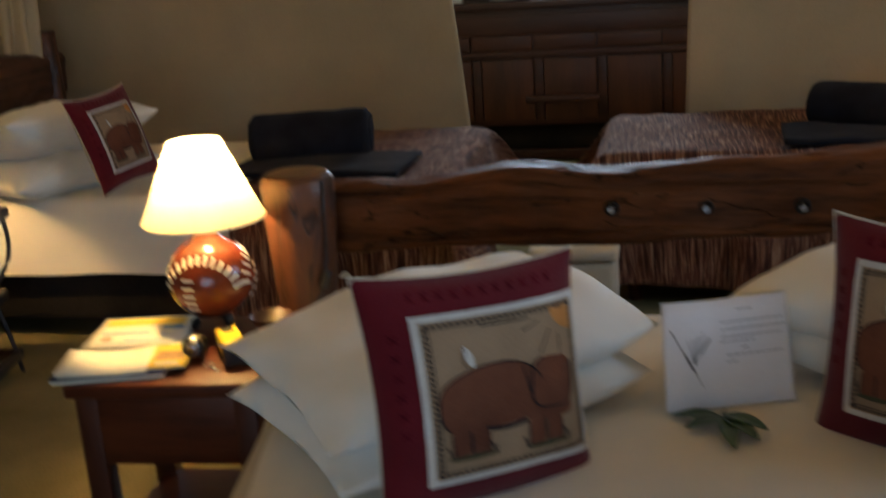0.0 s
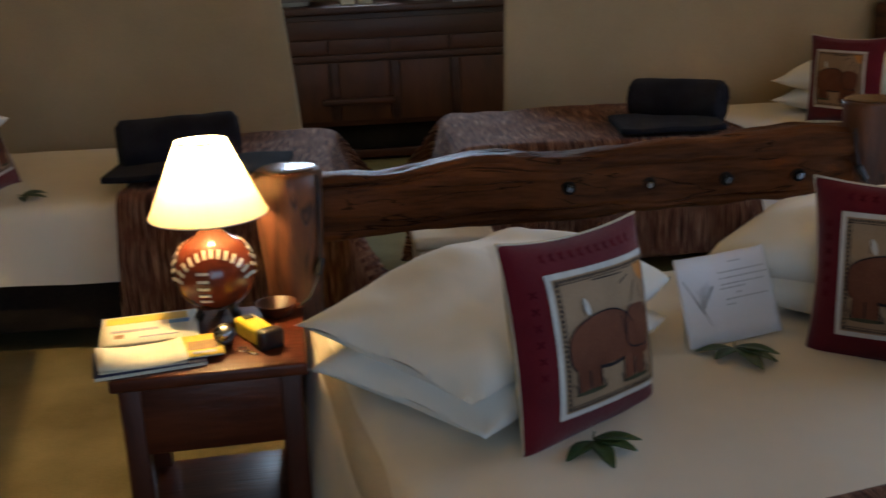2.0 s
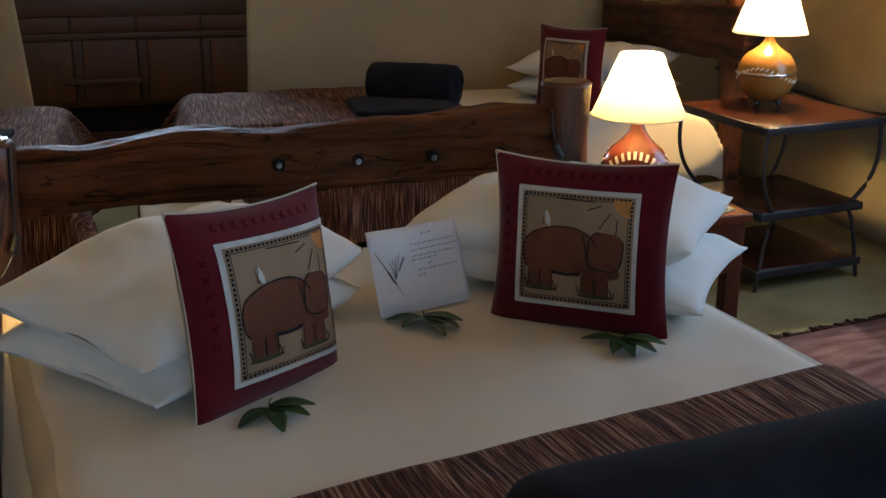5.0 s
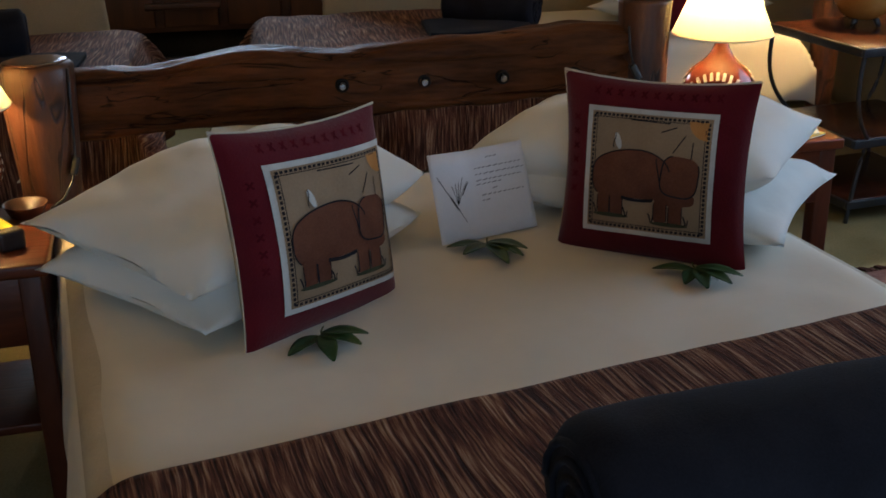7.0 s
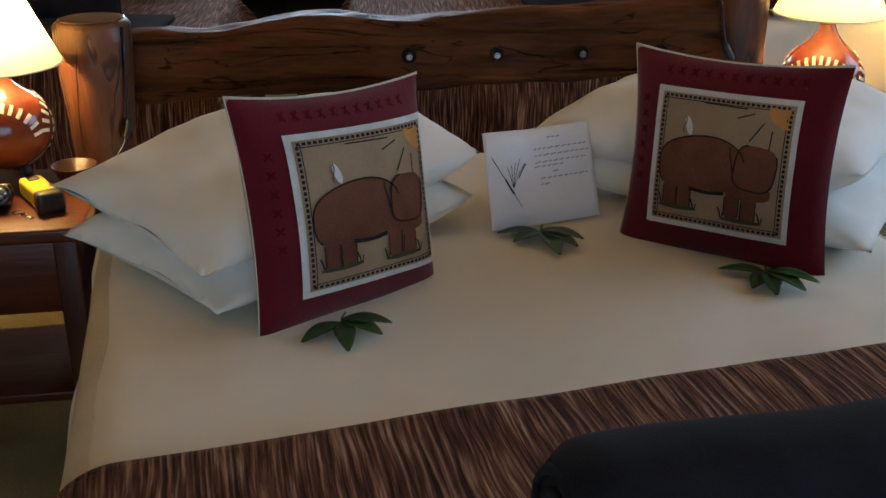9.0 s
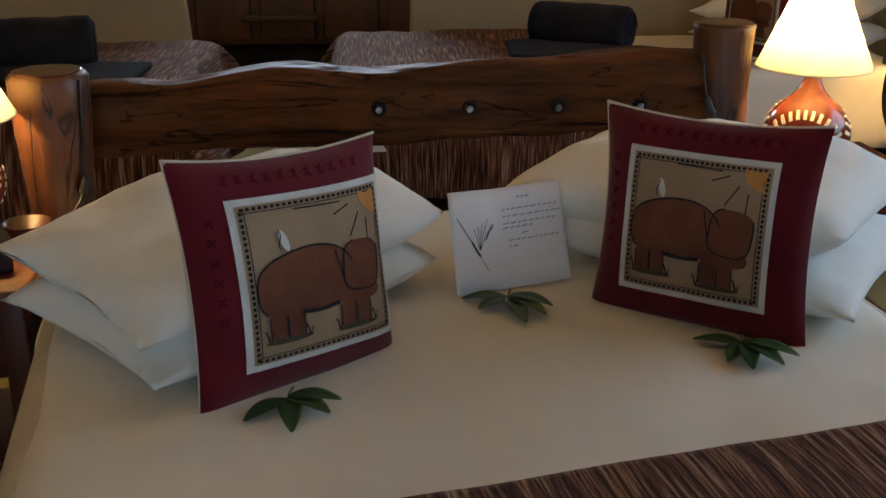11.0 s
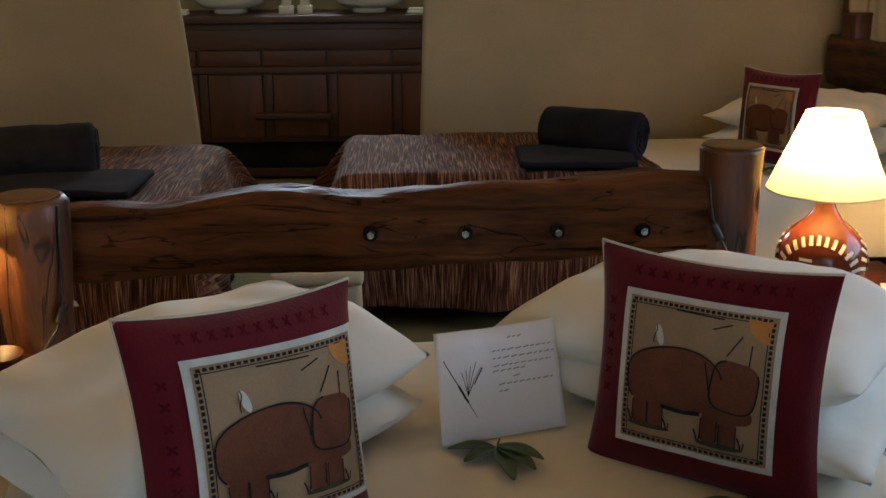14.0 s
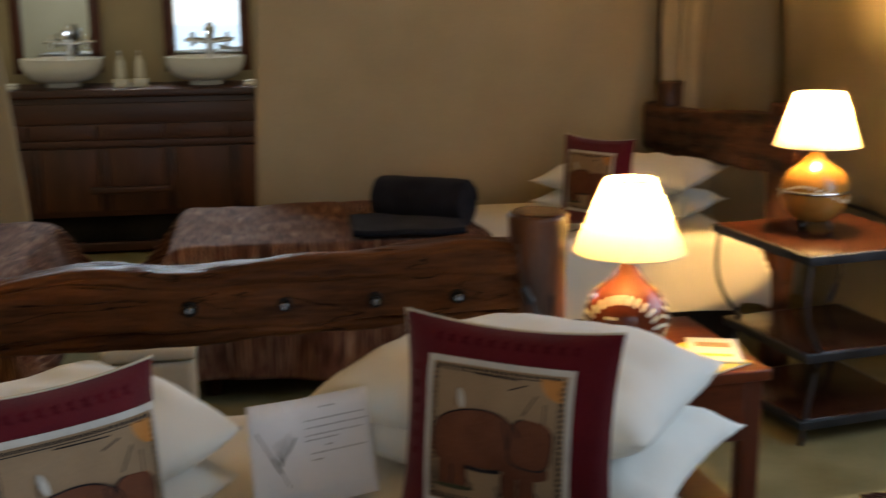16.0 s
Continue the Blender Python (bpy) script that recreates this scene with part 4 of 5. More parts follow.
# things on the nightstand
def booklet(name, m, w, d, t, cover, label, marks=(), lift=0.0):
    base = thing(name, m, label, "booklet")
    part("page_block", boxed(-w / 2, w / 2, -d / 2, d / 2, 0, t, bevel=min(0.002, t / 3)), PAPER_WARM, base)
    bm = bmesh.new()
    grid(bm, 8, 2, lambda u, v: ((u - 0.5) * (w + 0.004), (v - 0.5) * (d + 0.004), t + 0.001 + lift * (2 * u - 1) ** 2))
    thick(part("cover", bm, cover, base), 0.0012)
    for x0, x1, y0, y1, mat in marks:
        part("print_block", boxed(x0 * w, x1 * w, y0 * d, y1 * d, t + 0.0015, t + 0.003, bevel=0), mat, base, smooth=False)
    return base


booklet("magazine", pose(-1.125, -0.30, NS_TOP, 0, 0, 10), 0.225, 0.19, 0.010, PAPER_WARM, "white magazine with a yellow headline strip on the nightstand",
        ((-0.46, 0.40, 0.22, 0.46, YELLOW_INK), (0.20, 0.42, 0.05, 0.18, BLUE_INK), (-0.40, 0.10, -0.10, -0.02, GREY_INK), (-0.36, -0.26, -0.3, -0.18, BROWN_INK), (-0.1, 0.3, -0.34, -0.30, GREY_INK)))
booklet("notebook", pose(-1.09, -0.495, NS_TOP + 0.001, 0, 0, 14), 0.24, 0.15, 0.008, NAVY, "navy notebook lying under an open cream page")
booklet("open_page", pose(-1.105, -0.500, NS_TOP + 0.0125, 0, 2, 16), 0.19, 0.14, 0.003, PAPER_WARM, "cream paper page lying open on a notebook", lift=0.008)
booklet("leaflet", pose(-0.975, -0.455, NS_TOP + 0.0125, 0, 0, 12), 0.085, 0.13, 0.003, YELLOW_INK, "yellow and brown printed leaflet", ((-0.4, 0.4, -0.2, 0.2, BROWN_INK), (-0.3, 0.3, -0.4, -0.3, GREY_INK)))


def torch():
    base = thing("torch", pose(-0.855, -0.40, NS_TOP, 0, 0, 32), "small bright yellow torch with a black grip", "torch")
    bm = boxed(-0.026, 0.026, -0.045, 0.075, 0.0, 0.042, bevel=0.012, segments=4)
    part("body", bm, YELLOW_PLASTIC, base, "yellow plastic body")
    part("head", boxed(-0.029, 0.029, -0.082, -0.045, 0.0, 0.046, bevel=0.010, segments=3), BLACK_PLASTIC, base, "black plastic end")
    part("button", boxed(-0.012, 0.012, 0.035, 0.06, 0.041, 0.046, bevel=0.003), BLACK_PLASTIC, base)


torch()


def watch():
    base = thing("wrist_watch", pose(-0.925, -0.43, NS_TOP), "black wrist watch with a round dial standing on its strap", "watch")
    bm = lathe([(0, 0), (0.020, 0.0), (0.024, 0.004), (0.024, 0.010), (0.020, 0.013), (0.0, 0.0132)], 28)
    bmesh.ops.transform(bm, matrix=pose(0, -0.012, 0.034, 62), verts=bm.verts)
    part("case", bm, BLACK_PLASTIC, base, "round black case")
    bm = lathe([(0, 0.0133), (0.017, 0.0133), (0.0175, 0.0138), (0, 0.0145)], 24)
    bmesh.ops.transform(bm, matrix=pose(0, -0.012, 0.034, 62), verts=bm.verts)
    part("dial", bm, STEEL, base, "grey dial")
    loop = [(0.0, 0.022 * math.cos(a) + 0.012, 0.026 + 0.022 * math.sin(a)) for a in [2 * math.pi * k / 20 for k in range(21)]]
    bm = bmesh.new()
    for dx in (-0.007, 0, 0.007):
        tube([(p[0] + dx, p[1], p[2]) for p in loop], 0.004, 6, bm)
    part("strap", bm, BLACK_PLASTIC, base, "black strap")


watch()
keys = thing("key_ring", pose(-0.885, -0.465, NS_TOP, 0, 0, -40), "small steel key on a ring", "keys")
part("ring", tube([(0.012 * math.cos(a), 0.012 * math.sin(a), 0.004) for a in [2 * math.pi * k / 16 for k in range(17)]], 0.0016, 6), STEEL, keys)
part("key", boxed(0.011, 0.048, -0.004, 0.004, 0.0, 0.003, bevel=0.001), STEEL, keys)
dish = thing("wooden_dish", pose(-0.825, -0.235, NS_TOP), "small shallow reddish wooden dish", "dish")
part("bowl", lathe([(0, 0.003), (0.030, 0.0), (0.036, 0.003), (0.050, 0.030), (0.052, 0.033), (0.048, 0.032), (0.034, 0.008), (0, 0.006)], 32), VANITY_WOOD, dish)

booklet("leaflet", pose(1.20, 0.06, NS_TOP, 0, 0, 28), 0.16, 0.21, 0.004, YELLOW_INK, "yellow printed leaflet on the nightstand", ((-0.3, 0.3, 0.0, 0.3, BROWN_INK), (-0.4, 0.2, -0.35, -0.25, PAPER_WARM)))
booklet("leaflet", pose(1.26, 0.10, NS_TOP + 0.006, 0, 0, -18), 0.13, 0.19, 0.004, PAPER_WARM, "cream printed leaflet lying over another", ((-0.35, 0.35, 0.1, 0.3, BROWN_INK), (-0.35, 0.35, -0.3, -0.2, YELLOW_INK)))


def tier_table(m, label, w=0.60, h=0.622):
    """A three-tier side table: wooden boards in black iron frames, on bowed iron legs."""
    base = thing("side_table", m, label, "side table", "iron side tables")
    q = w / 2
    for z, s, lab in ((h, 1.0, "polished wooden top"), (0.325, 0.86, "wooden middle shelf"), (0.09, 0.90, "wooden lower shelf")):
        a = q * s
        part("board", boxed(-a + 0.012, a - 0.012, -a + 0.012, a - 0.012, z - 0.026, z, bevel=0.004), TIER_WOOD, base, lab)
        for t in (-1, 1):
            part("iron_edge", boxed(-a, a, t * (a - 0.007) - 0.008, t * (a - 0.007) + 0.008, z - 0.034, z - 0.003, bevel=0.003), IRON, base)
            part("iron_edge", boxed(t * (a - 0.007) - 0.008, t * (a - 0.007) + 0.008, -a + 0.016, a - 0.016, z - 0.034, z - 0.003, bevel=0.003), IRON, base)
    for sx in (-1, 1):
        for sy in (-1, 1):
            c = Vector((sx * (q - 0.02), sy * (q - 0.02), 0))
            d = Vector((-sx, 0, 0))
            a = 0.86
            top, mid = c + Vector((0, 0, h - 0.03)), Vector((c.x * a, c.y * a, 0.31))
            low = Vector((c.x * 0.93, c.y * 0.93, 0.0))
            pts = [Vector((top.x + (mid.x - top.x) * (k / 12) ** 3.2, top.y + (mid.y - top.y) * (k / 12) ** 3.2, top.z + (mid.z - top.z) * (k / 12))) + d * (0.06 * (k / 12) ** 3.2 - 0.012 * math.sin(math.pi * k / 12)) for k in range(13)]
            mid = pts[-1]
            pts += [Vector((mid.x + (low.x - mid.x) * (k / 9) ** 0.55, mid.y + (low.y - mid.y) * (k / 9) ** 0.55, mid.z + (low.z - mid.z) * (k / 9))) for k in range(1, 10)]
            part("leg", tube(pts, 0.0085, 8), IRON, base, "bowed black iron leg")
    return base


RT = pose(2.13, 1.14, 0, 0, 0, 9)
tier_table(RT, "three-tier side table of wood and black iron", 0.60, 0.680)
LT = pose(-2.50, 0.59, 0, 0, 0, 11)
tier_table(LT, "three-tier side table of wood and black iron", 0.56)
table_lamp(pose(2.09, 1.20, 0.680), "lit table lamp with an ochre gourd base and metal band", CALABASH_OLIVE, shade=(0.150, 0.084, 0.186), body=0.116, neck=0.306, style="band", watts=88.0)
table_lamp(pose(-2.56, 0.66, 0.622), "lit table lamp with an ochre gourd base and metal band", CALABASH_OLIVE, shade=(0.158, 0.088, 0.190), body=0.114, neck=0.298, style="band", watts=66.0)


# ---- the single beds ----
SINGLE_TOP = 0.58


def single_bed(x0, x1, y0, y1, head, label, inset=0.09, askew=0.0):
    """A single bed along x between those bounds; head: +1 or -1, the end that bears the log headboard, which stands askew by so many degrees."""
    base = thing("single_bed", pose((x0 + x1) / 2, (y0 + y1) / 2, 0), label, "bed", "single beds")
    hx, hy = (x1 - x0) / 2, (y1 - y0) / 2
    part("base", boxed(-hx + 0.04, hx - 0.02, -hy + 0.04, hy - 0.03, 0.09, 0.338, bevel=0.01), DARK, base, "dark fabric bed base")
    part("mattress", boxed(-hx + 0.02, hx - 0.02, -hy + 0.02, hy - 0.02, 0.34, SINGLE_TOP - 0.015, bevel=0.05, segments=4), CREAM, base)
    for sx in (-1, 1):
        for sy in (-1, 1):
            part("leg", lathe([(0.03, 0), (0.035, 0.09), (0.035, 0.091)], 14, centre=(sx * (hx - 0.12), sy * (hy - 0.12))), REDWOOD_Z, base)
    ex = head * (hx + inset)
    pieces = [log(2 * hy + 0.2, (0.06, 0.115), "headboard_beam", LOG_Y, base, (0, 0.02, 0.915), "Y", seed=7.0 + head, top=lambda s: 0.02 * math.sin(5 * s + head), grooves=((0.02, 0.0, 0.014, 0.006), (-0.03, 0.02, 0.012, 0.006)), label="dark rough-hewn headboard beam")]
    pieces.append(trunk("post", 0.06, 0.066, 0.0, 1.09, LOG_Z, base, (0.02, -hy + 0.06, 0), 3.0, "peeled reddish log post"))
    pieces.append(trunk("post", 0.06, 0.066, 0.0, 1.12, LOG_Z, base, (0.02, hy + 0.03, 0), 4.0, "peeled reddish log post"))
    for piece in pieces:
        piece.matrix_local = pose(ex, 0, 0, 0, 0, askew)
    return base


RB = (-0.22, 2.06, 1.62, 2.50)
LB = (-2.85, -0.77, 1.15, 2.30)


def dress(b, foot, throw_from, seed, hem, turn):
    """Sheet and throw of a single bed; foot: +1 or -1, the end of its feet along x."""
    cx, cy, hx, hy = (b[0] + b[1]) / 2, (b[2] + b[3]) / 2, (b[1] - b[0]) / 2, (b[3] - b[2]) / 2
    s = solid("bed_sheet", drape(hx, hy, SINGLE_TOP, -hx - 0.1, hx + 0.1, -hy - hem, hy + 0.2, 100, 70, 0, r=0.06, wrinkle=0.004, seed=seed, hem=0.03, ripple=0.003), SHEET, "white sheet hanging over the side of the single bed", "bed sheet")
    s.location = (cx, cy, 0)
    if foot < 0:
        x0, x1 = -hx - 0.40, -hx + throw_from
    else:
        x0, x1 = hx - throw_from, hx + 0.40
    t = thing("bed_throw", pose(cx, cy, 0), "brown striped woven throw hanging over the foot of the single bed", "bed throw", "woven throws")
    edge = x1 if foot < 0 else x0
    for name, a, b, n, up in (("cloth", x0, x1, 80, 0.026), ("hem", edge - 0.007, edge + 0.007, 3, 0.0295)):
        thick(part(name, drape(hx, hy, SINGLE_TOP, a, b, -hy - 0.50, hy + 0.25, n, 110, up, r=0.06, wrinkle=0.012, seed=seed + 2, hem=0.02, ripple=0.02, skew=turn, flare=0.09), THROW, t), 0.006)


single_bed(*RB, 1, "single bed with a log headboard and white sheet", 0.05, 13)
single_bed(*LB, -1, "single bed with a log headboard and white sheet")
dress(RB, -1, 1.16, 11.0, 0.28, -0.10)
dress(LB, 1, 0.72, 15.0, 0.265, 0.03)

rolled_blanket(pose(0.77, 1.95, SINGLE_TOP + 0.028, 0, 0, -30), 0.41, 0.096, "dark grey fleece blanket rolled up on the single bed", 5.0, flap=0.40, width=0.44, turn=28, slide=-0.09)
rolled_blanket(pose(-1.35, 1.61, SINGLE_TOP + 0.028, 0, 0, 12), 0.47, 0.105, "dark grey fleece blanket rolled up on the single bed", 8.0, flap=0.42, width=0.68, turn=-14, slide=0.11)

pillow(pose(1.70, 2.11, 0.642, 0, 0, -43), 0.36, 0.25, 0.07, seed=8.0, group="single bed pillows")
pillow(pose(1.70, 2.12, 0.755, 3, -2, -42), 0.36, 0.25, 0.08, seed=9.0, group="single bed pillows", label="plump white cotton pillow on top of another")
cushion((1.455, 1.795, 0.777), Vector((0.097, -0.165, 0.004)), Vector((0.02, 0.04, 0.185)), "maroon cushion with a printed tan panel on the single bed", 3.0)
sprig(1.42, 1.75, SINGLE_TOP + 0.006, -40, "sprig of dark green leaves laid on the single bed")
pillow(pose(-2.37, 1.42, 0.645, 0, 0, 66), h=0.085, seed=10.0, group="single bed pillows")
pillow(pose(-2.37, 1.46, 0.795, -17, 4, 62), h=0.105, seed=12.0, group="single bed pillows", label="plump white cotton pillow on top of another")
cushion((-2.04, 1.305, 0.785), Vector((0.035, 0.169, 0.008)), Vector((-0.056, -0.003, 0.180)), "maroon cushion with a printed tan panel on the single bed", 5.0)
sprig(-1.90, 1.32, SINGLE_TOP + 0.006, 60, "sprig of dark green leaves laid on the single bed")


def gathered_cloth(name, x, y, z0, z1, r, label, seed=0.0):
    """A bundle of gathered cloth that hangs in folds."""
    bm = bmesh.new()

    def at(i, j):
        a = 2 * math.pi * i
        z = z0 + (z1 - z0) * j
        rr = r * (0.75 + 0.35 * noise.noise(Vector((math.cos(a) * 1.2 + seed, math.sin(a) * 1.2, z * 1.5))) + 0.22 * math.sin(7 * a + seed + z) + 0.35 * abs(j - 0.35))
        return (x + rr * math.cos(a) * 1.1 + 0.03 * math.sin(3 * z + seed), y + rr * math.sin(a) * 0.7, z)

    rows = grid(bm, 64, 40, at, close_u=True)
    for j in (0, -1):
        bm.faces.new([q[j] for q in rows])
    return solid(name, bm, CANVAS, label, "curtain", group="gathered curtains")


gathered_cloth("gathered_curtain", 2.14, 2.58, 0.0, 2.7, 0.10, "cream canvas curtain gathered at the tent corner", 1.0)
gathered_cloth("gathered_curtain", -3.02, 2.2, 0.0, 2.7, 0.13, "cream canvas curtain gathered at the tent corner", 3.0)
pennant = bmesh.new()
grid(pennant, 16, 16, lambda u, v: (-2.66 + (u - 0.42) * 0.75 * v ** 0.8, 2.45 + 0.03 * math.sin(5 * u + 3 * v), 1.53 + 1.39 * v + 0.06 * u * v))
thick(solid("hanging_cloth", pennant, CREAM, "pale cloth corner hanging down from the tent roof", "cloth"), 0.004)
tent_pole = thing("tent_pole", pose(2.02, 2.60, 0), "dark wooden tent pole", "pole")
part("pole", lathe([(0.032, 0), (0.03, 2.7), (0, 2.7)], 20, wobble=lambda a, z: 0.06 * noise.noise(Vector((math.cos(a), math.sin(a), z * 3)))), LOG_Z, tent_pole)


flap = thing("window_flap", pose(2.60, 1.52, 0, 0, 0, 4), "cream canvas window flap hanging on the side wall", "flap")
bm = bmesh.new()
grid(bm, 30, 30, lambda u, v: (0.035 * math.sin(13 * (u + 0.55 * v)) * (1 - 0.5 * v) + 0.02 * noise.noise(Vector((u * 5, v * 6, 1))) + 0.12 * v * v, (u - 0.5) * 1.9, 0.64 + 2.0 * v))
thick(part("canvas", bm, CANVAS, flap), 0.008)
part("hem_cord", tube([(-0.012 + 0.035 * math.sin(13 * u), (u - 0.5) * 1.9, 0.638 + 0.012 * math.sin(9 * u)) for u in [k / 30 for k in range(31)]], 0.007, 6), BLACK_PLASTIC, flap, "dark cord along the lower hem")
part("edge_cord", tube([(-0.012 + 0.035 * math.sin(0.36 * k) * (1 - 0.025 * k) + 0.0003 * k * k, -0.952, 0.64 + 0.1 * k) for k in range(20)], 0.005, 6), BLACK_PLASTIC, flap, "dark cord along the side hem")


# ---- washroom ----
VX0, VX1, VY0, VY1, VH = -1.62, 0.32, 4.30, 4.85, 1.000
vanity = thing("washstand", pose(0, 0, 0), "long reddish wooden washstand with drawers and panelled doors", "washstand")
part("countertop", boxed(VX0 - 0.02, VX1 + 0.02, VY0 - 0.025, VY1, VH - 0.045, VH, bevel=0.008), VANITY_WOOD, vanity, "thick polished wooden counter")
part("carcass", boxed(VX0, VX1, VY0 + 0.02, VY1 - 0.01, 0.24, VH - 0.047, bevel=0.004), VANITY_WOOD, vanity)
# near-black plinth: the shade under the cabinet is put into its colour
part("plinth", boxed(VX0 + 0.02, VX1 - 0.02, VY0 + 0.10, VY1 - 0.02, 0.0, 0.24, bevel=0), DARK, vanity, "set-back plinth, coloured near-black for the shade under the cabinet")
part("foot_rail", boxed(VX0, VX1, VY0 + 0.03, VY0 + 0.08, 0.02, 0.075, bevel=0.006), VANITY_WOOD, vanity, "low wooden foot rail")
part("top_rail", boxed(VX0, VX1, VY0, VY0 + 0.02, 0.80, 0.92, bevel=0.004), VANITY_WOOD, vanity)
part("middle_rail", boxed(VX0, VX1, VY0 - 0.006, VY0 + 0.02, 0.66, 0.70, bevel=0.004), VANITY_WOOD, vanity)
n_doors = 5
wd = (VX1 - VX0) / n_doors
for k in range(n_doors):
    x0, x1 = VX0 + k * wd + 0.006, VX0 + (k + 1) * wd - 0.006
    part("stile", boxed(x0, x0 + 0.05, VY0 - 0.003, VY0 + 0.02, 0.27, 0.655, bevel=0.003), VANITY_WOOD, vanity)
    door = part("door_panel", boxed(x0 + 0.052, x1, VY0 + 0.004, VY0 + 0.02, 0.275, 0.652, bevel=0.004), PANEL_WOOD, vanity, "lighter reddish wooden panel")
    drawer = part("drawer_front", boxed(x0, x1, VY0 - 0.004, VY0 + 0.02, 0.705, 0.796, bevel=0.005), VANITY_WOOD, vanity)
part("handle_bar", boxed(-0.90, -0.44, VY0 - 0.045, VY0 - 0.004, 0.385, 0.425, bevel=0.008), VANITY_WOOD, vanity, "dark wooden towel bar")


def wash_bowl(x):
    base = thing("wash_bowl", pose(x, 4.58, VH) @ Matrix.Scale(1.07, 4), "white porcelain wash bowl on the counter", "basin", "wash bowls")
    out = [(0.0, 0.0), (0.092, 0.0), (0.098, 0.006), (0.096, 0.022), (0.10, 0.028)]
    for k in range(11):
        a = math.pi / 2 * k / 10
        out.append((0.10 + 0.125 * math.sin(a) ** 0.9, 0.028 + 0.125 * (1 - math.cos(a)) ** 1.0))
    out += [(0.228, 0.158), (0.224, 0.162), (0.216, 0.157)]
    for k in range(9):
        a = math.pi / 2 * (1 - k / 8)
        out.append((0.10 * (k < 8) * (1 - k / 8) + 0.112 * math.sin(a), 0.034 + 0.118 * (1 - math.cos(a))))
    part("bowl", lathe(out, 56), PORCELAIN, base)
    tap = thing("tap", pose(x + 0.02, 4.80, VH) @ Matrix.Scale(1.45, 4), "chrome mixer tap with cross handles", "tap", "taps")
    part("column", lathe([(0.028, 0), (0.028, 0.01), (0.016, 0.02), (0.014, 0.20), (0.02, 0.205), (0.02, 0.23), (0.008, 0.25), (0, 0.255)], 20), CHROME, tap)
    part("spout", tube([(0, 0, 0.19), (0, -0.05, 0.225), (0, -0.10, 0.225), (0, -0.135, 0.20), (0, -0.14, 0.185)], 0.011, 10), CHROME, tap)
    for s in (-1, 1):
        part("valve", tube([(0, 0, 0.17), (s * 0.03, -0.005, 0.175), (s * 0.075, -0.01, 0.18)], 0.009, 8), CHROME, tap)
        cross = bmesh.new()
        tube([(s * 0.075, -0.012, 0.15), (s * 0.075, -0.012, 0.21)], 0.006, 8, cross)
        tube([(s * 0.045, -0.012, 0.18), (s * 0.105, -0.012, 0.18)], 0.006, 8, cross)
        part("cross_handle", cross, CHROME, tap)


wash_bowl(-1.055)
wash_bowl(-0.205)


def wall_mirror(x):
    base = thing("wall_mirror", pose(x, 4.92, 1.06), "upright mirror in a reddish wooden frame", "mirror", "wall mirrors")
    w, h, b = 0.27, 0.80, 0.065
    for s in (-1, 1):
        part("stile", boxed(s * (w - b / 2) - b / 2, s * (w - b / 2) + b / 2, -0.03, 0.02, 0, h, bevel=0.006), REDWOOD_Z, base)
    part("rail", boxed(-w + b, w - b, -0.03, 0.02, 0, b, bevel=0.006), REDWOOD, base)
    part("rail", boxed(-w + b, w - b, -0.03, 0.02, h - b, h, bevel=0.006), REDWOOD, base)
    part("glass", boxed(-w + b - 0.005, w - b + 0.005, -0.008, 0.0, b - 0.005, h - b + 0.005, bevel=0), MIRROR, base, "clear mirror glass", smooth=False)


wall_mirror(-1.13)
wall_mirror(-0.20)


def dispenser(x, y):
    base = thing("soap_dispenser", pose(x, y, VH), "tall white soap dispenser with a pump", "dispenser", "soap dispensers")
    part("stand", boxed(-0.045, 0.045, -0.035, 0.035, 0, 0.05, bevel=0.006), GLASSWARE, base)
    part("bottle", lathe([(0.0, 0.05), (0.028, 0.05), (0.03, 0.06), (0.026, 0.15), (0.012, 0.17), (0.012, 0.185), (0, 0.185)], 20), GLASSWARE, base)
    part("pump", tube([(0, 0, 0.18), (0, 0, 0.21), (0, -0.02, 0.215), (0, -0.04, 0.208)], 0.006, 8), PORCELAIN, base)


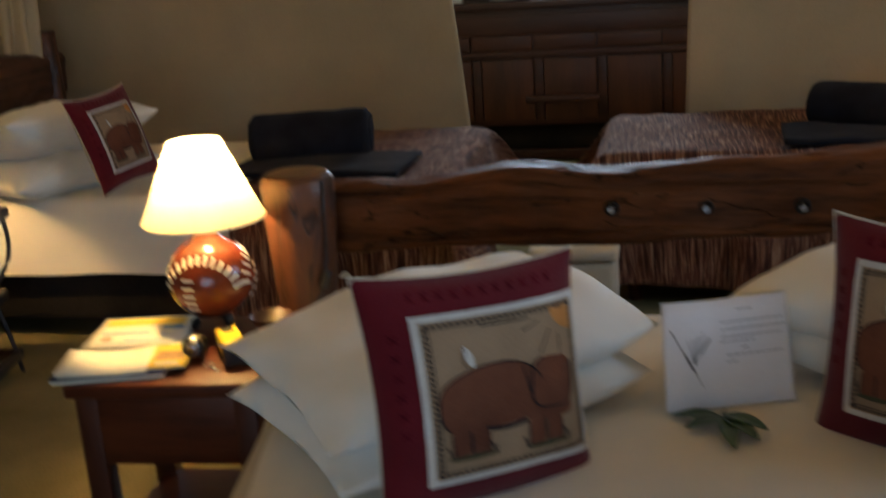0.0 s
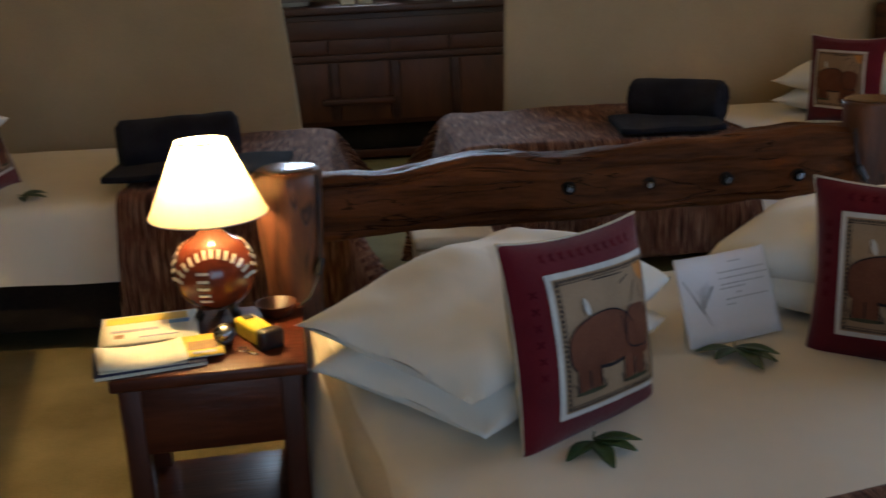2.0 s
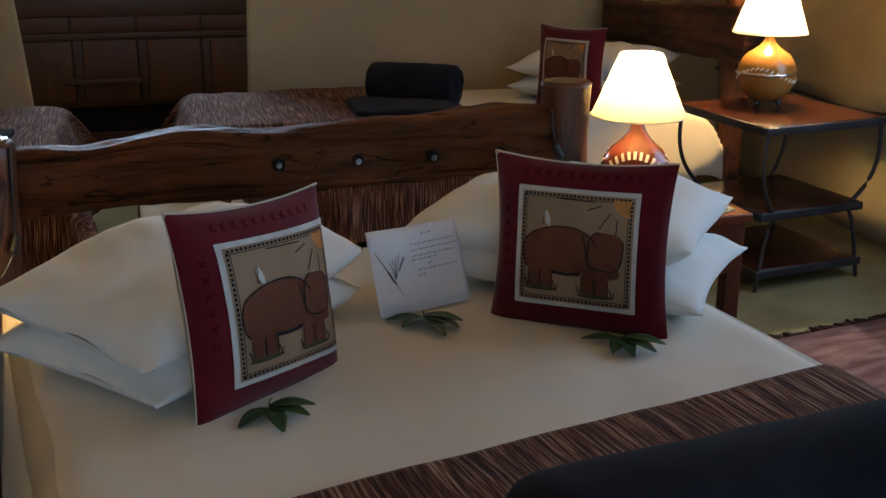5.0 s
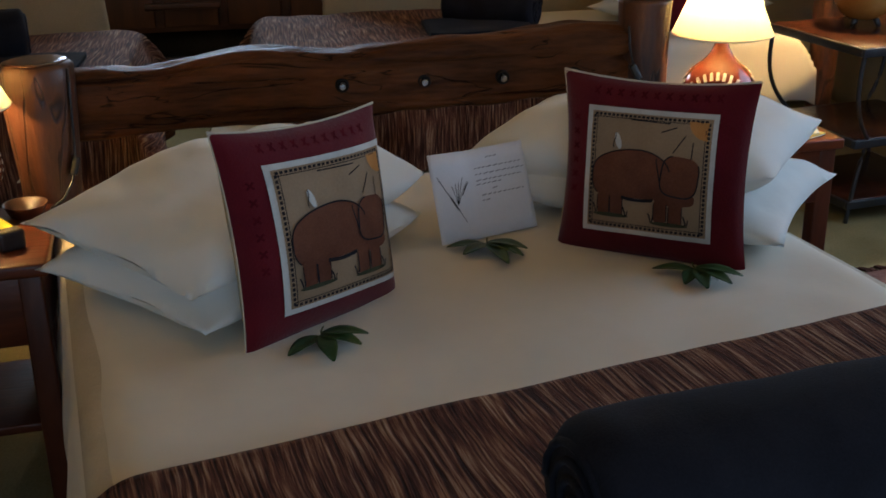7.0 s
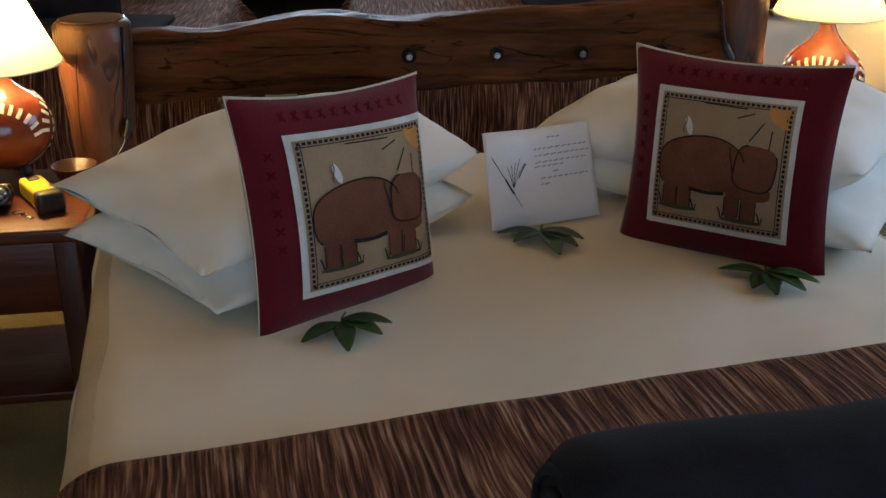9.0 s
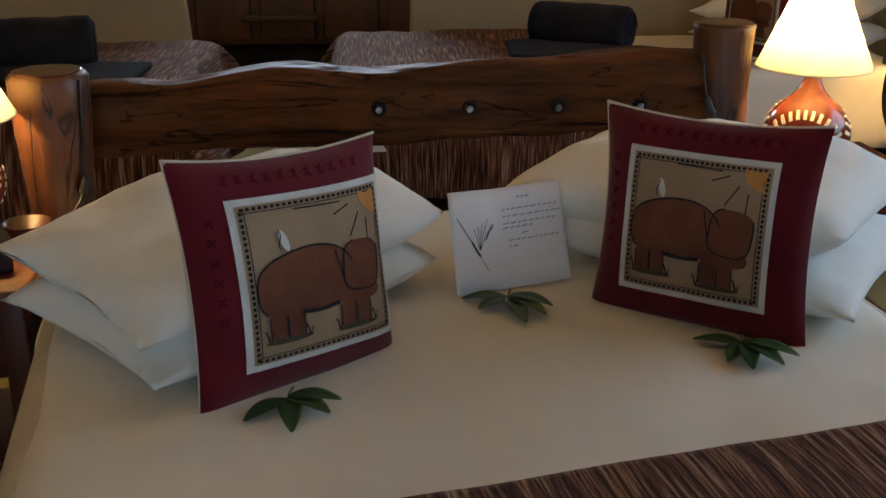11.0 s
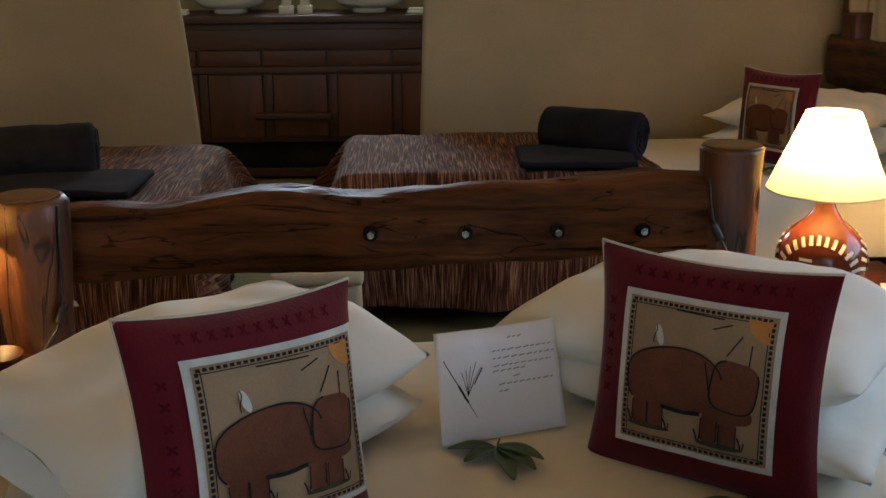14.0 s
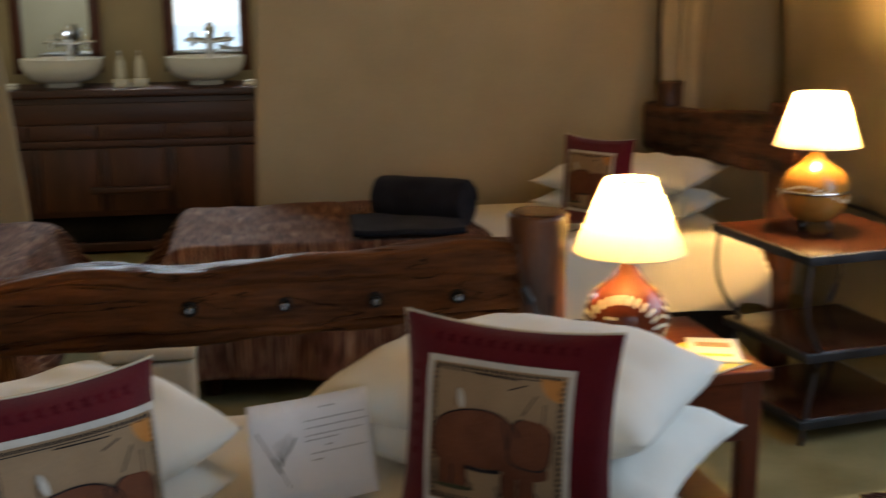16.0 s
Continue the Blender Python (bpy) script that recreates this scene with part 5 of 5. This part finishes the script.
dispenser(-0.70, 4.45)
dispenser(-0.59, 4.47)
for x, lab in ((-1.36, "folded white face cloth on the counter"), (0.09, "folded white face cloth on the counter")):
    cloth = thing("face_cloth", pose(x, 4.46, VH), lab, "cloth", "face cloths")
    part("fold", boxed(-0.065, 0.065, -0.05, 0.05, 0, 0.016, bevel=0.007, segments=3), PILLOW, cloth)
    part("fold", boxed(-0.055, 0.06, -0.045, 0.045, 0.0165, 0.030, bevel=0.006, segments=3), PILLOW, cloth)


# ---- floor things ----
def floor_rug():
    base = thing("rug", pose(2.10, -0.72, 0, 0, 0, 10), "faded pinkish brown woven rug with a dark fringe", "rug")
    bm = bmesh.new()
    grid(bm, 40, 40, lambda u, v: ((u - 0.5) * 1.35, (v - 0.5) * 2.2, 0.012 + 0.006 * noise.noise(Vector((u * 6, v * 9, 2)))))
    thick(part("weave", bm, RUG, base), 0.01)
    rnd = random.Random(3)
    bm = bmesh.new()
    for s in (-1, 1):
        for k in range(70):
            x = -0.67 + 1.34 * k / 69
            d = rnd.uniform(0.04, 0.075)
            tube([(x, s * 1.09, 0.016), (x + rnd.uniform(-0.012, 0.012), s * (1.10 + d / 2), 0.012), (x + rnd.uniform(-0.02, 0.02), s * (1.10 + d), 0.006)], 0.0055, 5, bm)
    part("fringe", bm, FRINGE, base, "dark knotted fringe", kind="stuff")


floor_rug()


def travel_bag():
    base = thing("travel_bag", pose(-2.33, 0.08, 0, 0, 0, 20), "dark soft travel bag on the floor", "bag")
    bm = bmesh.new()

    def at(i, j):
        a = 2 * math.pi * i
        e = (1 - abs(2 * j - 1) ** 5) ** 0.4
        rr = 1 + 0.06 * noise.noise(Vector((math.cos(a) * 2, math.sin(a) * 2, j * 5)))
        z = 0.13 + 0.135 * rr * e * math.copysign(abs(math.sin(a)) ** 0.6, math.sin(a))
        return ((j - 0.5) * 0.52, 0.15 * rr * e * math.copysign(abs(math.cos(a)) ** 0.6, math.cos(a)), max(0.001, z))

    grid(bm, 32, 24, at, close_u=True)
    part("body", bm, BAG, base, "dark woven nylon body")
    for s in (-1, 1):
        part("handle", tube(arc((-0.10, s * 0.09, 0.24), (0.10, s * 0.09, 0.24), (0, -s * 0.05, 0.09)), 0.009, 8), BAG, base)
    part("zip", tube([(-0.2 + 0.04 * k, 0.0, 0.268 - 0.002 * abs(k - 5)) for k in range(11)], 0.005, 6), BLACK_PLASTIC, base)


travel_bag()
